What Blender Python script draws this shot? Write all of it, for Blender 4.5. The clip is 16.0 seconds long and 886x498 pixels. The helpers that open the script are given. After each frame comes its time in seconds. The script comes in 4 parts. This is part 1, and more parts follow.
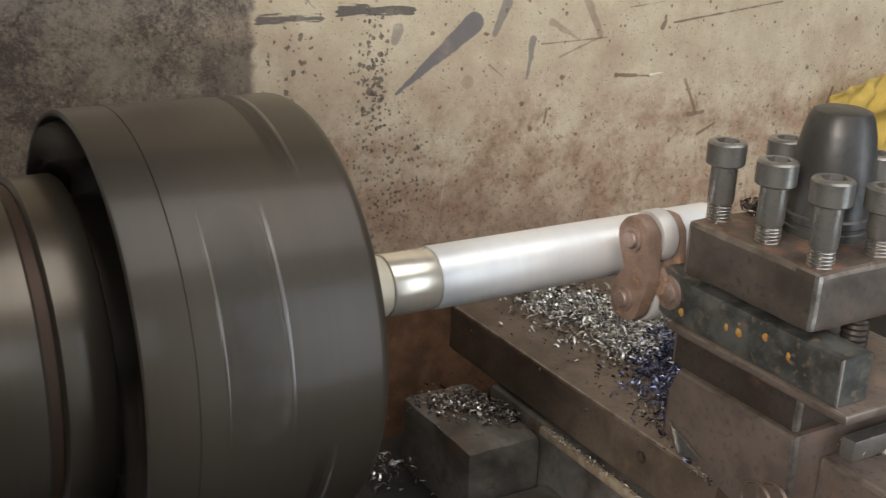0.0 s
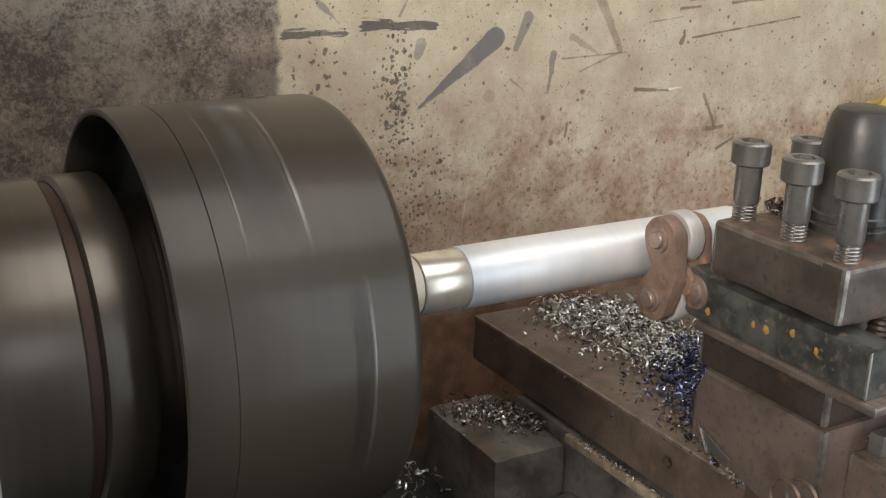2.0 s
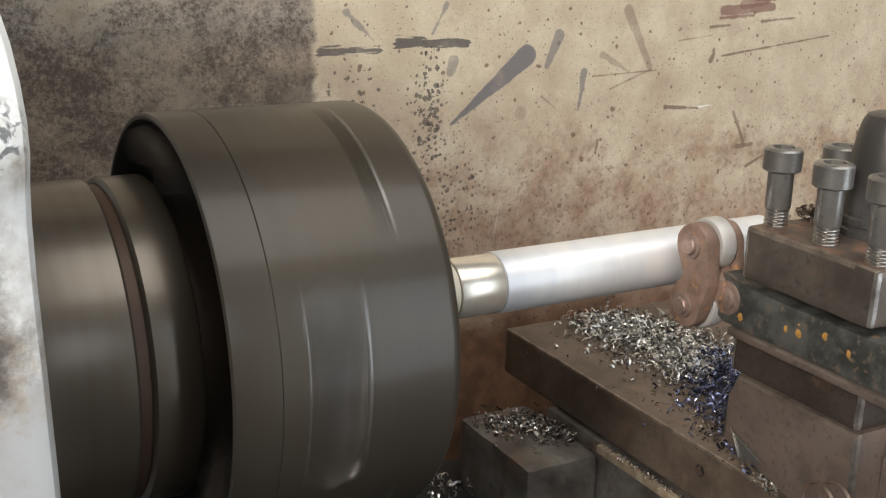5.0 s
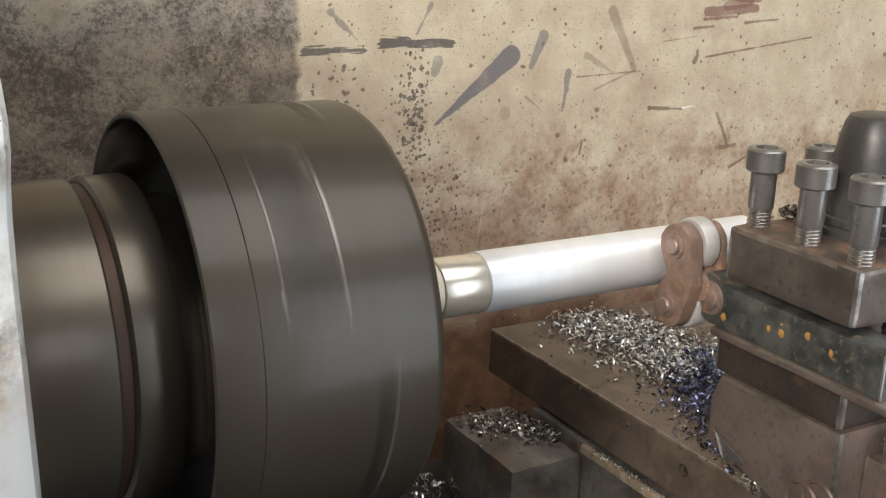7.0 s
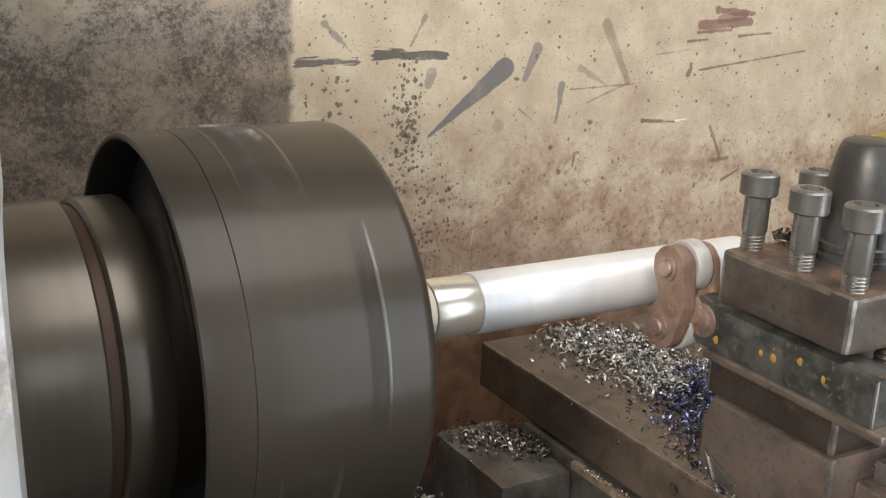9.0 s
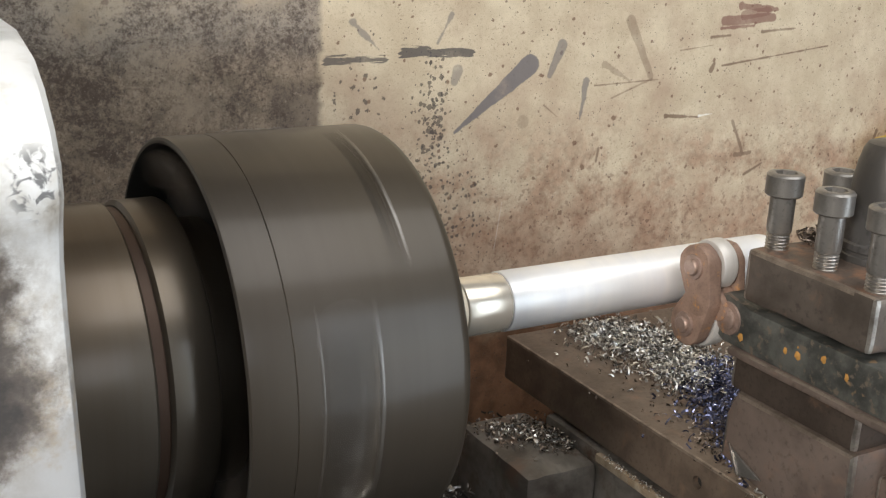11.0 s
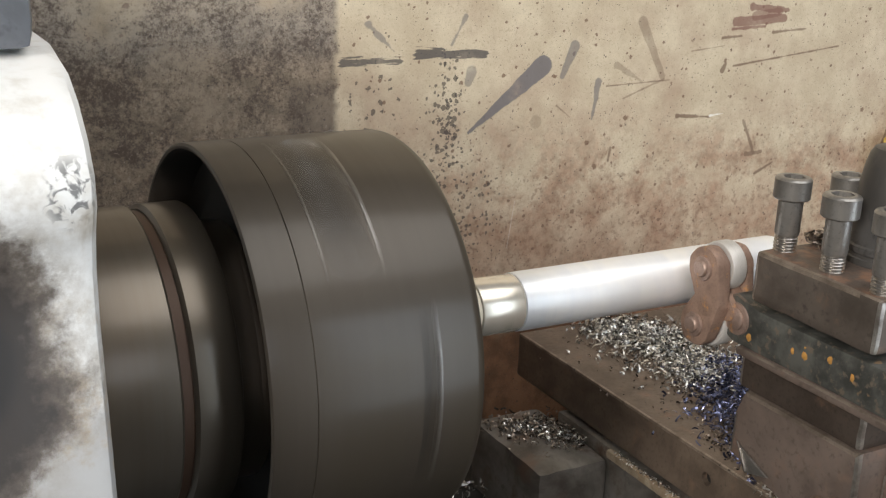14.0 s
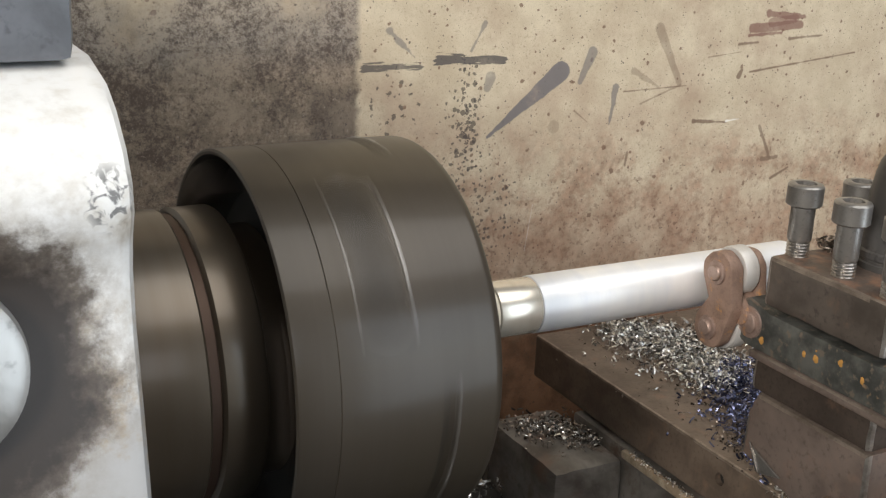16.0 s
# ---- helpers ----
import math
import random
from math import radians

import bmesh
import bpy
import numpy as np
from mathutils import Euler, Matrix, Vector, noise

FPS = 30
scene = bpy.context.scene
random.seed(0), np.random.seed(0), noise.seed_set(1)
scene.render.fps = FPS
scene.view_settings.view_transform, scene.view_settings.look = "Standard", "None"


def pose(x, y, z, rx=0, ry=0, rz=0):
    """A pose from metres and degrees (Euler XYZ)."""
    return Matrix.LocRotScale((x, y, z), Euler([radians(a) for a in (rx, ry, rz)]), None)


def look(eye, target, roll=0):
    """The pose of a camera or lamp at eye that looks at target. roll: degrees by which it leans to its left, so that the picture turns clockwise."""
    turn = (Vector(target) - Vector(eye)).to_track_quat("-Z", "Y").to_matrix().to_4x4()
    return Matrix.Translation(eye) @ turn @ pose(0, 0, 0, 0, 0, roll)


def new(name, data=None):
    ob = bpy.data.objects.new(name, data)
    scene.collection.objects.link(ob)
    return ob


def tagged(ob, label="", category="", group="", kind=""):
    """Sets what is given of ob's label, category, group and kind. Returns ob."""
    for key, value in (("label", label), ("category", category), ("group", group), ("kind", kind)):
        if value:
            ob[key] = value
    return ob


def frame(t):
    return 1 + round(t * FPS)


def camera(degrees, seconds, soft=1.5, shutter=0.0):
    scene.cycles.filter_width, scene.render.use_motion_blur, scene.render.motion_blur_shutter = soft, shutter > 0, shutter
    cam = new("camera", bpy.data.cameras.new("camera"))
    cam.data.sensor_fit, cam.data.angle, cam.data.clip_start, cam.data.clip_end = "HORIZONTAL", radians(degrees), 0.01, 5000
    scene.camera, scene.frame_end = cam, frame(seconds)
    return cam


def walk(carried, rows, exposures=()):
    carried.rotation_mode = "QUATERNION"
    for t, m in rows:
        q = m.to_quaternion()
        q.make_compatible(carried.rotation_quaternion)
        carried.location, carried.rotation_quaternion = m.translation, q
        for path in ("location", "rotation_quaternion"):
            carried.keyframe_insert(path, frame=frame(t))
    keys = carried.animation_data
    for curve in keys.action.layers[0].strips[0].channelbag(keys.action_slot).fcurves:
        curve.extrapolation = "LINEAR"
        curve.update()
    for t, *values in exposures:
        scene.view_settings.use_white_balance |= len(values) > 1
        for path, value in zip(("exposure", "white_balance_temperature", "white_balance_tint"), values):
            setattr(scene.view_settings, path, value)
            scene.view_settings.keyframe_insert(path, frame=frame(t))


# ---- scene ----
# World: x along the lathe's axis towards the tailstock (0 at the chuck's face), y away from the operator, axis at z = 1.1.
cam = camera(41.58, 16.0, soft=1.25, shutter=0.78)
PATH = [
    (0, -0.1593, -0.3821, 1.2727, -30.75, -19.76, -2.48),
    (0.5, -0.1643, -0.3845, 1.2745, -30.21, -19.49, -1.87),
    (1, -0.1662, -0.3849, 1.2709, -30.32, -19.16, -2.43),
    (1.5, -0.1682, -0.3856, 1.2665, -30.22, -18.79, -2.51),
    (2, -0.1698, -0.3879, 1.2627, -30.23, -18.26, -1.97),
    (2.5, -0.1724, -0.3900, 1.2594, -29.95, -17.61, -2.02),
    (3, -0.1752, -0.3923, 1.2581, -29.77, -17.25, -1.64),
    (3.5, -0.1744, -0.3927, 1.2567, -29.39, -17.00, -1.51),
    (4, -0.1775, -0.3941, 1.2565, -28.97, -16.93, -1.67),
    (6.5, -0.1792, -0.3965, 1.2541, -29.26, -16.71, -1.80),
    (7, -0.1784, -0.3960, 1.2550, -29.69, -16.78, -1.92),
    (7.5, -0.1770, -0.3952, 1.2549, -29.62, -16.66, -2.13),
    (8, -0.1780, -0.3946, 1.2563, -29.70, -16.65, -2.41),
    (8.5, -0.1788, -0.3939, 1.2596, -29.76, -16.77, -2.63),
    (9, -0.1776, -0.3917, 1.2635, -29.99, -16.85, -2.58),
    (11.5, -0.1900, -0.3985, 1.2731, -29.02, -17.74, -2.41),
    (12, -0.1916, -0.4000, 1.2749, -28.98, -17.95, -2.44),
    (12.5, -0.1932, -0.4015, 1.2753, -28.75, -18.07, -2.43),
    (13, -0.1929, -0.4023, 1.2752, -28.62, -18.00, -2.51),
    (13.5, -0.1933, -0.4038, 1.2770, -28.68, -17.87, -2.43),
    (14, -0.1938, -0.4050, 1.2784, -28.56, -17.87, -2.34),
    (14.5, -0.1940, -0.4062, 1.2778, -28.49, -17.95, -2.54),
    (15, -0.1958, -0.4086, 1.2781, -28.27, -18.01, -2.62),
    (15.5, -0.1986, -0.4123, 1.2808, -27.94, -17.93, -2.42),
    (16, -0.2007, -0.4152, 1.2833, -27.66, -17.85, -2.38),
]

walk(cam, [(t, pose(x, y, z, 90 + pitch, roll, yaw)) for t, x, y, z, yaw, pitch, roll in PATH],
     exposures=[(0.0, -0.27), (3.5, -0.17), (6.5, 0.0), (9.0, 0.04), (12.0, -0.02), (16.0, -0.05)])

# ---- light: west window and doorway daylight, plus added fills behind and above the operator ----
world = bpy.data.worlds.new("daylight")
scene.world = world
world.use_nodes = True
wn = world.node_tree
sky = wn.nodes.new("ShaderNodeTexSky")
sky.sky_type = 'NISHITA'
sky.sun_disc = False
sky.sun_elevation, sky.sun_rotation = radians(50), radians(200)
wn.links.new(sky.outputs["Color"], wn.nodes["Background"].inputs["Color"])
wn.nodes["Background"].inputs["Strength"].default_value = 0.1


def area_light(name, eye, target, sx, sy, watts, colour):
    data = bpy.data.lights.new(name, 'AREA')
    data.shape, data.size, data.size_y, data.energy, data.color = 'RECTANGLE', sx, sy, watts, colour
    ob = new(name, data)
    ob.matrix_world = look(eye, target)
    return ob


DOORWAY = (1.1, 2.8, 0.0, 2.6)
SOUTH = (-1.5, 0.3, 1.6, 2.6)
WEST = (-2.0, -1.2, 1.85, 2.7)
area_light("doorway_daylight", (1.95, -2.64, 1.3), (1.95, 0.0, 1.3), 1.65, 2.55, 42, (0.8, 0.9, 1.0))
# Added fill behind the operator, there for sheen on the spindle.
area_light("south_fill", (-0.6, -2.64, 2.1), (-0.6, 0.0, 2.1), 1.75, 0.95, 6, (0.98, 0.98, 1.0))
area_light("west_window_daylight", (-2.14, -1.6, 2.275), (0.0, -1.6, 2.275), 0.75, 0.8, 90, (1.0, 0.94, 0.865))
# Added overhead fill, placed to even the panel and lift the tops.
area_light("overhead_fill", (0.85, -0.85, 2.83), (0.85, -0.85, 0.0), 2.2, 1.4, 29, (1.0, 0.97, 0.91))

# ---- materials ----
AXIS_Z = 1.1


class Shade:
    """A node material built step by step."""

    def __init__(self, name, rough=0.5, metal=0.0):
        self.mat = bpy.data.materials.new(name)
        self.mat.use_nodes = True
        self.nt = self.mat.node_tree
        self.bsdf = self.nt.nodes["Principled BSDF"]
        self.bsdf.inputs["Roughness"].default_value = rough
        self.bsdf.inputs["Metallic"].default_value = metal
        self.co = self.node("ShaderNodeTexCoord").outputs["Object"]

    def node(self, kind, **kw):
        n = self.nt.nodes.new(kind)
        for key, value in kw.items():
            if key == "operation":
                n.operation = value
            elif key == "data_type":
                n.data_type = value
            elif key == "feature":
                n.feature = value
            elif key == "blend_type":
                n.blend_type = value
        return n

    def put(self, sock, value):
        if isinstance(value, bpy.types.NodeSocket):
            self.nt.links.new(value, sock)
        else:
            sock.default_value = value

    def math(self, op, a, b=0.0, clamp=False):
        n = self.node("ShaderNodeMath", operation=op)
        n.use_clamp = clamp
        self.put(n.inputs[0], a)
        self.put(n.inputs[1], b)
        return n.outputs[0]

    def noise(self, scale, detail=4.0, rough=0.55, co=None, stretch=None, distort=0.0):
        n = self.node("ShaderNodeTexNoise")
        n.inputs["Scale"].default_value = scale
        n.inputs["Detail"].default_value = detail
        n.inputs["Roughness"].default_value = rough
        n.inputs["Distortion"].default_value = distort
        co = co or self.co
        if stretch:
            m = self.node("ShaderNodeMapping")
            m.inputs["Scale"].default_value = stretch
            self.put(m.inputs["Vector"], co)
            co = m.outputs["Vector"]
        self.put(n.inputs["Vector"], co)
        return n.outputs["Fac"]

    def voronoi(self, scale, co=None, feature='F1'):
        n = self.node("ShaderNodeTexVoronoi", feature=feature)
        n.inputs["Scale"].default_value = scale
        self.put(n.inputs["Vector"], co or self.co)
        return n

    def step(self, value, lo, hi):
        n = self.node("ShaderNodeMapRange")
        n.interpolation_type = 'SMOOTHSTEP'
        self.put(n.inputs["Value"], value)
        n.inputs["From Min"].default_value, n.inputs["From Max"].default_value = lo, hi
        return n.outputs["Result"]

    def mix(self, fac, a, b, blend='MIX'):
        n = self.node("ShaderNodeMix", data_type='RGBA', blend_type=blend)
        self.put(n.inputs["Factor"], fac)
        self.put(n.inputs[6], a if isinstance(a, bpy.types.NodeSocket) else (*a, 1.0))
        self.put(n.inputs[7], b if isinstance(b, bpy.types.NodeSocket) else (*b, 1.0))
        return n.outputs[2]

    def colour(self, value):
        self.put(self.bsdf.inputs["Base Color"], value if isinstance(value, bpy.types.NodeSocket) else (*value, 1.0))
        return self

    def rough(self, value):
        self.put(self.bsdf.inputs["Roughness"], value)
        return self

    def bump(self, height, strength=0.3, distance=0.0005):
        n = self.node("ShaderNodeBump")
        n.inputs["Strength"].default_value = strength
        n.inputs["Distance"].default_value = distance
        self.put(n.inputs["Height"], height)
        self.put(self.bsdf.inputs["Normal"], n.outputs["Normal"])
        return self


def worn_metal(name, base, dark, rust=None, rough=0.45, metal=0.8, scale=60.0, rust_at=(0.55, 0.7), gloss=0.2, bump=0.25):
    """Oily worn steel or iron: grain, stains and, where given, rust."""
    s = Shade(name, rough, metal)
    fine, large = s.noise(scale * 6, 6), s.noise(scale * 0.6, 5, 0.6, distort=0.4)
    col = s.mix(s.step(large, 0.35, 0.7), base, dark)
    col = s.mix(s.step(fine, 0.52, 0.75), col, tuple(c * 0.6 for c in base))
    rusty = None
    if rust:
        rusty = s.step(s.noise(scale, 8, 0.65), *rust_at)
        col = s.mix(rusty, col, rust)
    s.colour(col)
    r = s.math('MULTIPLY_ADD', fine, gloss)
    r.node.inputs[2].default_value = rough - gloss * 0.5
    s.rough(r)
    if rusty:
        s.put(s.bsdf.inputs["Metallic"], s.math('MULTIPLY', s.math('SUBTRACT', 1.0, rusty), metal))
    s.bump(s.math('ADD', fine, large), bump)
    return s.mat


def plain(name, colour, rough=0.6, metal=0.0, var=0.35, scale=40.0):
    s = Shade(name, rough, metal)
    n = s.noise(scale, 6, 0.6)
    s.colour(s.mix(s.step(n, 0.3, 0.75), colour, tuple(c * (1 - var) for c in colour)))
    s.bump(s.noise(scale * 8, 4), 0.15)
    return s.mat


def turned_metal(name, base, dark, stain, rough, metal):
    """Oiled turned steel with faint rings and stains running round the axis."""
    s = Shade(name, rough, metal)
    rings = s.noise(160, 4, 0.6, stretch=(1.0, 0.03, 0.03))
    fine = s.noise(700, 4, 0.6, stretch=(1.0, 0.03, 0.03))
    blot = s.noise(16, 6, 0.65, stretch=(1.0, 0.8, 0.8), distort=0.5)
    col = s.mix(s.math('MULTIPLY', s.step(rings, 0.3, 0.7), 0.35), base, dark)
    col = s.mix(s.math('MULTIPLY', s.step(blot, 0.42, 0.68), 0.6), col, stain)
    col = s.mix(s.math('MULTIPLY', s.step(fine, 0.5, 0.8), 0.15), col, tuple(c * 0.6 for c in base))
    s.colour(col)
    s.rough(s.math('ADD', s.math('ADD', s.math('MULTIPLY', rings, 0.06), s.math('MULTIPLY', blot, 0.14)), rough - 0.1))
    s.bump(fine, 0.05, 0.0002)
    # a film of oil
    s.bsdf.inputs["Coat Weight"].default_value = 0.28
    s.bsdf.inputs["Coat Roughness"].default_value = 0.15
    return s.mat


CHUCK = turned_metal("oiled_dark_chuck_steel", (0.067, 0.055, 0.042), (0.052, 0.041, 0.03), (0.058, 0.046, 0.027), 0.45, 0.45)
LUG = worn_metal("oily_brown_lug_steel", (0.1, 0.08, 0.062), (0.06, 0.045, 0.034), rough=0.5, metal=0.7)
# Bright steel for the glints painted along the chuck's openings.
CHUCK_EDGE = worn_metal("edge_glint_steel", (0.46, 0.45, 0.43), (0.34, 0.32, 0.29), rough=0.3, metal=0.9)
SPINDLE = turned_metal("oil_stained_spindle_steel", (0.145, 0.124, 0.098), (0.1, 0.077, 0.052), (0.1, 0.066, 0.036), 0.36, 0.75)
GROOVE = worn_metal("rusty_groove", (0.08, 0.046, 0.029), (0.045, 0.028, 0.019), rough=0.5, metal=0.5)
# Shared near-black: painted recess shade in the chuck, plain colour elsewhere.
DARK = plain("near_black", (0.02, 0.019, 0.017), 0.7)
POST = worn_metal("blackened_tool_post_steel", (0.17, 0.142, 0.121), (0.103, 0.085, 0.071), rust=(0.22, 0.14, 0.097), rough=0.5, metal=0.55, scale=55, rust_at=(0.56, 0.75))
POST_TOP = worn_metal("rust_filmed_steel", (0.165, 0.13, 0.108), (0.105, 0.08, 0.067), rust=(0.24, 0.135, 0.085), rough=0.5, metal=0.4, scale=70, rust_at=(0.45, 0.62))
BOLT = worn_metal("oiled_black_bolt_steel", (0.33, 0.315, 0.295), (0.22, 0.21, 0.195), rough=0.36, metal=0.7, scale=90, bump=0.08)
THREAD = worn_metal("bare_thread_steel", (0.45, 0.43, 0.41), (0.3, 0.27, 0.23), rust=(0.26, 0.15, 0.09), rough=0.3, metal=0.9, scale=150, rust_at=(0.55, 0.65))
RUSTY = worn_metal("rusty_knurl_holder_iron", (0.38, 0.255, 0.195), (0.25, 0.168, 0.13), rust=(0.55, 0.28, 0.1), rough=0.55, metal=0.3, scale=170, rust_at=(0.6, 0.7))
PIN = worn_metal("brown_pin_steel", (0.42, 0.31, 0.26), (0.28, 0.2, 0.165), rust=(0.42, 0.22, 0.1), rough=0.45, metal=0.5, scale=150, rust_at=(0.58, 0.68))
WHEEL = worn_metal("light_knurl_steel", (0.74, 0.72, 0.69), (0.58, 0.56, 0.535), rough=0.45, metal=0.4, scale=200)
SLIDE = worn_metal("brown_oiled_slide_iron", (0.17, 0.13, 0.1), (0.1, 0.075, 0.057), rust=(0.2, 0.125, 0.085), rough=0.48, metal=0.12, scale=70, rust_at=(0.55, 0.75))
# Darker iron; on the top plate it carries the overhang's shade.
DARKENED_IRON = worn_metal("darkened_iron", (0.085, 0.066, 0.054), (0.055, 0.042, 0.034), rust=(0.12, 0.075, 0.05), rough=0.48, metal=0.3, scale=80)
BLOCK = worn_metal("brown_compound_iron", (0.235, 0.185, 0.158), (0.155, 0.12, 0.102), rust=(0.26, 0.165, 0.12), rough=0.5, metal=0.4, scale=60, rust_at=(0.5, 0.8))
LEDGE = worn_metal("sandy_rust_crust", (0.44, 0.37, 0.28), (0.24, 0.18, 0.12), rust=(0.34, 0.22, 0.13), rough=0.6, metal=0.1, scale=140, bump=0.5)
SADDLE = worn_metal("grey_saddle_iron", (0.28, 0.265, 0.243), (0.09, 0.078, 0.067), rust=(0.12, 0.08, 0.058), rough=0.45, metal=0.5, scale=35, rust_at=(0.5, 0.65))
GLOBE = worn_metal("dark_grey_hub_iron", (0.125, 0.122, 0.12), (0.08, 0.075, 0.07), rough=0.4, metal=0.5, scale=45)


RIM = worn_metal("rubbed_brown_rim", (0.3, 0.25, 0.205), (0.15, 0.118, 0.094), rough=0.42, metal=0.5, scale=160)
# Worn upright corners; the highlight they catch is put into the colour.
EDGE = worn_metal("rubbed_edge_highlight", (0.48, 0.45, 0.41), (0.17, 0.15, 0.13), rough=0.36, metal=0.8, scale=120)


def tool_bar_material():
    """Dark painted bar with flecks of orange rust."""
    s = Shade("dark_bar_with_rust_flecks", 0.48, 0.4)
    n = s.noise(70, 6, 0.6)
    col = s.mix(s.step(n, 0.35, 0.65), (0.155, 0.157, 0.143), (0.06, 0.062, 0.057))
    col = s.mix(s.step(s.noise(260, 4), 0.55, 0.68), col, (0.2, 0.165, 0.13))
    col = s.mix(s.step(s.noise(120, 3, 0.4), 0.68, 0.72), col, (0.3, 0.21, 0.13))
    s.colour(col).bump(n, 0.3)
    return s.mat


BAR = tool_bar_material()
FLECK = plain("orange_paint_fleck", (0.55, 0.29, 0.075), 0.6, var=0.3, scale=300)


def rod_material():
    """Freshly turned light alloy: fine turning rings, cloudy and bright in patches."""
    s = Shade("turned_aluminium", 0.3, 0.4)
    rings = s.noise(900, 3, 0.5, stretch=(1.0, 0.02, 0.02))
    broad = s.noise(90, 5, 0.65, stretch=(1.0, 0.5, 0.5), distort=0.4)
    s.colour(s.mix(s.step(broad, 0.3, 0.7), (0.95, 0.945, 0.93), (0.86, 0.87, 0.89)))
    s.rough(s.math('ADD', s.math('MULTIPLY', broad, 0.5), s.math('MULTIPLY', rings, 0.4)))
    s.bump(s.math('ADD', rings, s.math('MULTIPLY', broad, 1.5)), 0.06, 0.0002)
    return s.mat


ROD = rod_material()
SLEEVE = plain("cream_matt_alloy", (0.78, 0.70, 0.55), 0.5, 0.3, var=0.15, scale=60)
NECK = worn_metal("polished_alloy", (0.92, 0.85, 0.72), (0.84, 0.77, 0.66), rough=0.26, metal=0.65, scale=30, gloss=0.06, bump=0.01)


def headstock_material():
    """White machine paint, oil-blackened and worn in patches."""
    s = Shade("dirty_white_machine_paint", 0.42, 0.0)
    big = s.noise(14, 6, 0.62, distort=0.6)
    fine = s.noise(120, 6, 0.6)
    col = s.mix(s.step(fine, 0.45, 0.8), (0.86, 0.865, 0.85), (0.7, 0.68, 0.63))
    col = s.mix(s.math('MULTIPLY', s.step(s.noise(26, 7, 0.7, distort=0.4), 0.5, 0.7), 0.5), col, (0.5, 0.48, 0.44))
    col = s.mix(s.step(big, 0.63, 0.76), col, (0.36, 0.3, 0.22))
    # black oil round the boss
    sep = s.node("ShaderNodeSeparateXYZ")
    s.put(sep.inputs[0], s.co)
    lowz = s.math('ADD', sep.outputs[2], s.math('MULTIPLY', s.math('SUBTRACT', s.noise(45, 6, 0.65), 0.5), 0.06))
    col = s.mix(s.math('MULTIPLY', s.step(lowz, 1.152, 1.135), 0.75), col, (0.36, 0.36, 0.36))
    col = s.mix(s.math('MULTIPLY', s.step(s.noise(30, 7, 0.7), 0.52, 0.66), s.step(sep.outputs[2], 1.2, 1.14)), col, (0.42, 0.33, 0.22))
    dx = s.math('MULTIPLY', s.math('ADD', sep.outputs[0], 0.186), 1.1)
    dz = s.math('MULTIPLY', s.math('SUBTRACT', sep.outputs[2], 1.158), 1.3)
    d = s.math('SQRT', s.math('ADD', s.math('MULTIPLY', dx, dx), s.math('MULTIPLY', dz, dz)))
    d = s.math('ADD', d, s.math('MULTIPLY', s.math('SUBTRACT', s.noise(40, 7, 0.7), 0.5), 0.05))
    d = s.math('ADD', d, s.math('MULTIPLY', s.math('SUBTRACT', fine, 0.5), 0.014))
    veil = s.math('MULTIPLY', s.step(d, 0.072, 0.05), s.step(s.noise(150, 6, 0.7), 0.3, 0.62))
    col = s.mix(s.math('MULTIPLY', veil, 0.7), col, (0.33, 0.29, 0.24))
    col = s.mix(s.math('MULTIPLY', s.step(d, 0.057, 0.046), 0.9), col, (0.12, 0.092, 0.07))
    col = s.mix(s.step(d, 0.052, 0.038), col, (0.045, 0.036, 0.03))
    ex = s.math('DIVIDE', s.math('ADD', sep.outputs[0], 0.1395), 0.0075)
    ez = s.math('DIVIDE', s.math('SUBTRACT', sep.outputs[2], 1.2005), 0.0095)
    spot = s.step(s.math('ADD', s.math('MULTIPLY', ex, ex), s.math('MULTIPLY', ez, ez)), 1.2, 0.2)
    blot = s.math('MULTIPLY', spot, s.step(s.noise(330, 3, 0.5, distort=0.8), 0.48, 0.62))
    col = s.mix(s.math('MULTIPLY', blot, 0.9), col, (0.13, 0.13, 0.13))
    s.colour(col).bump(fine, 0.2)
    return s.mat


HEAD = headstock_material()


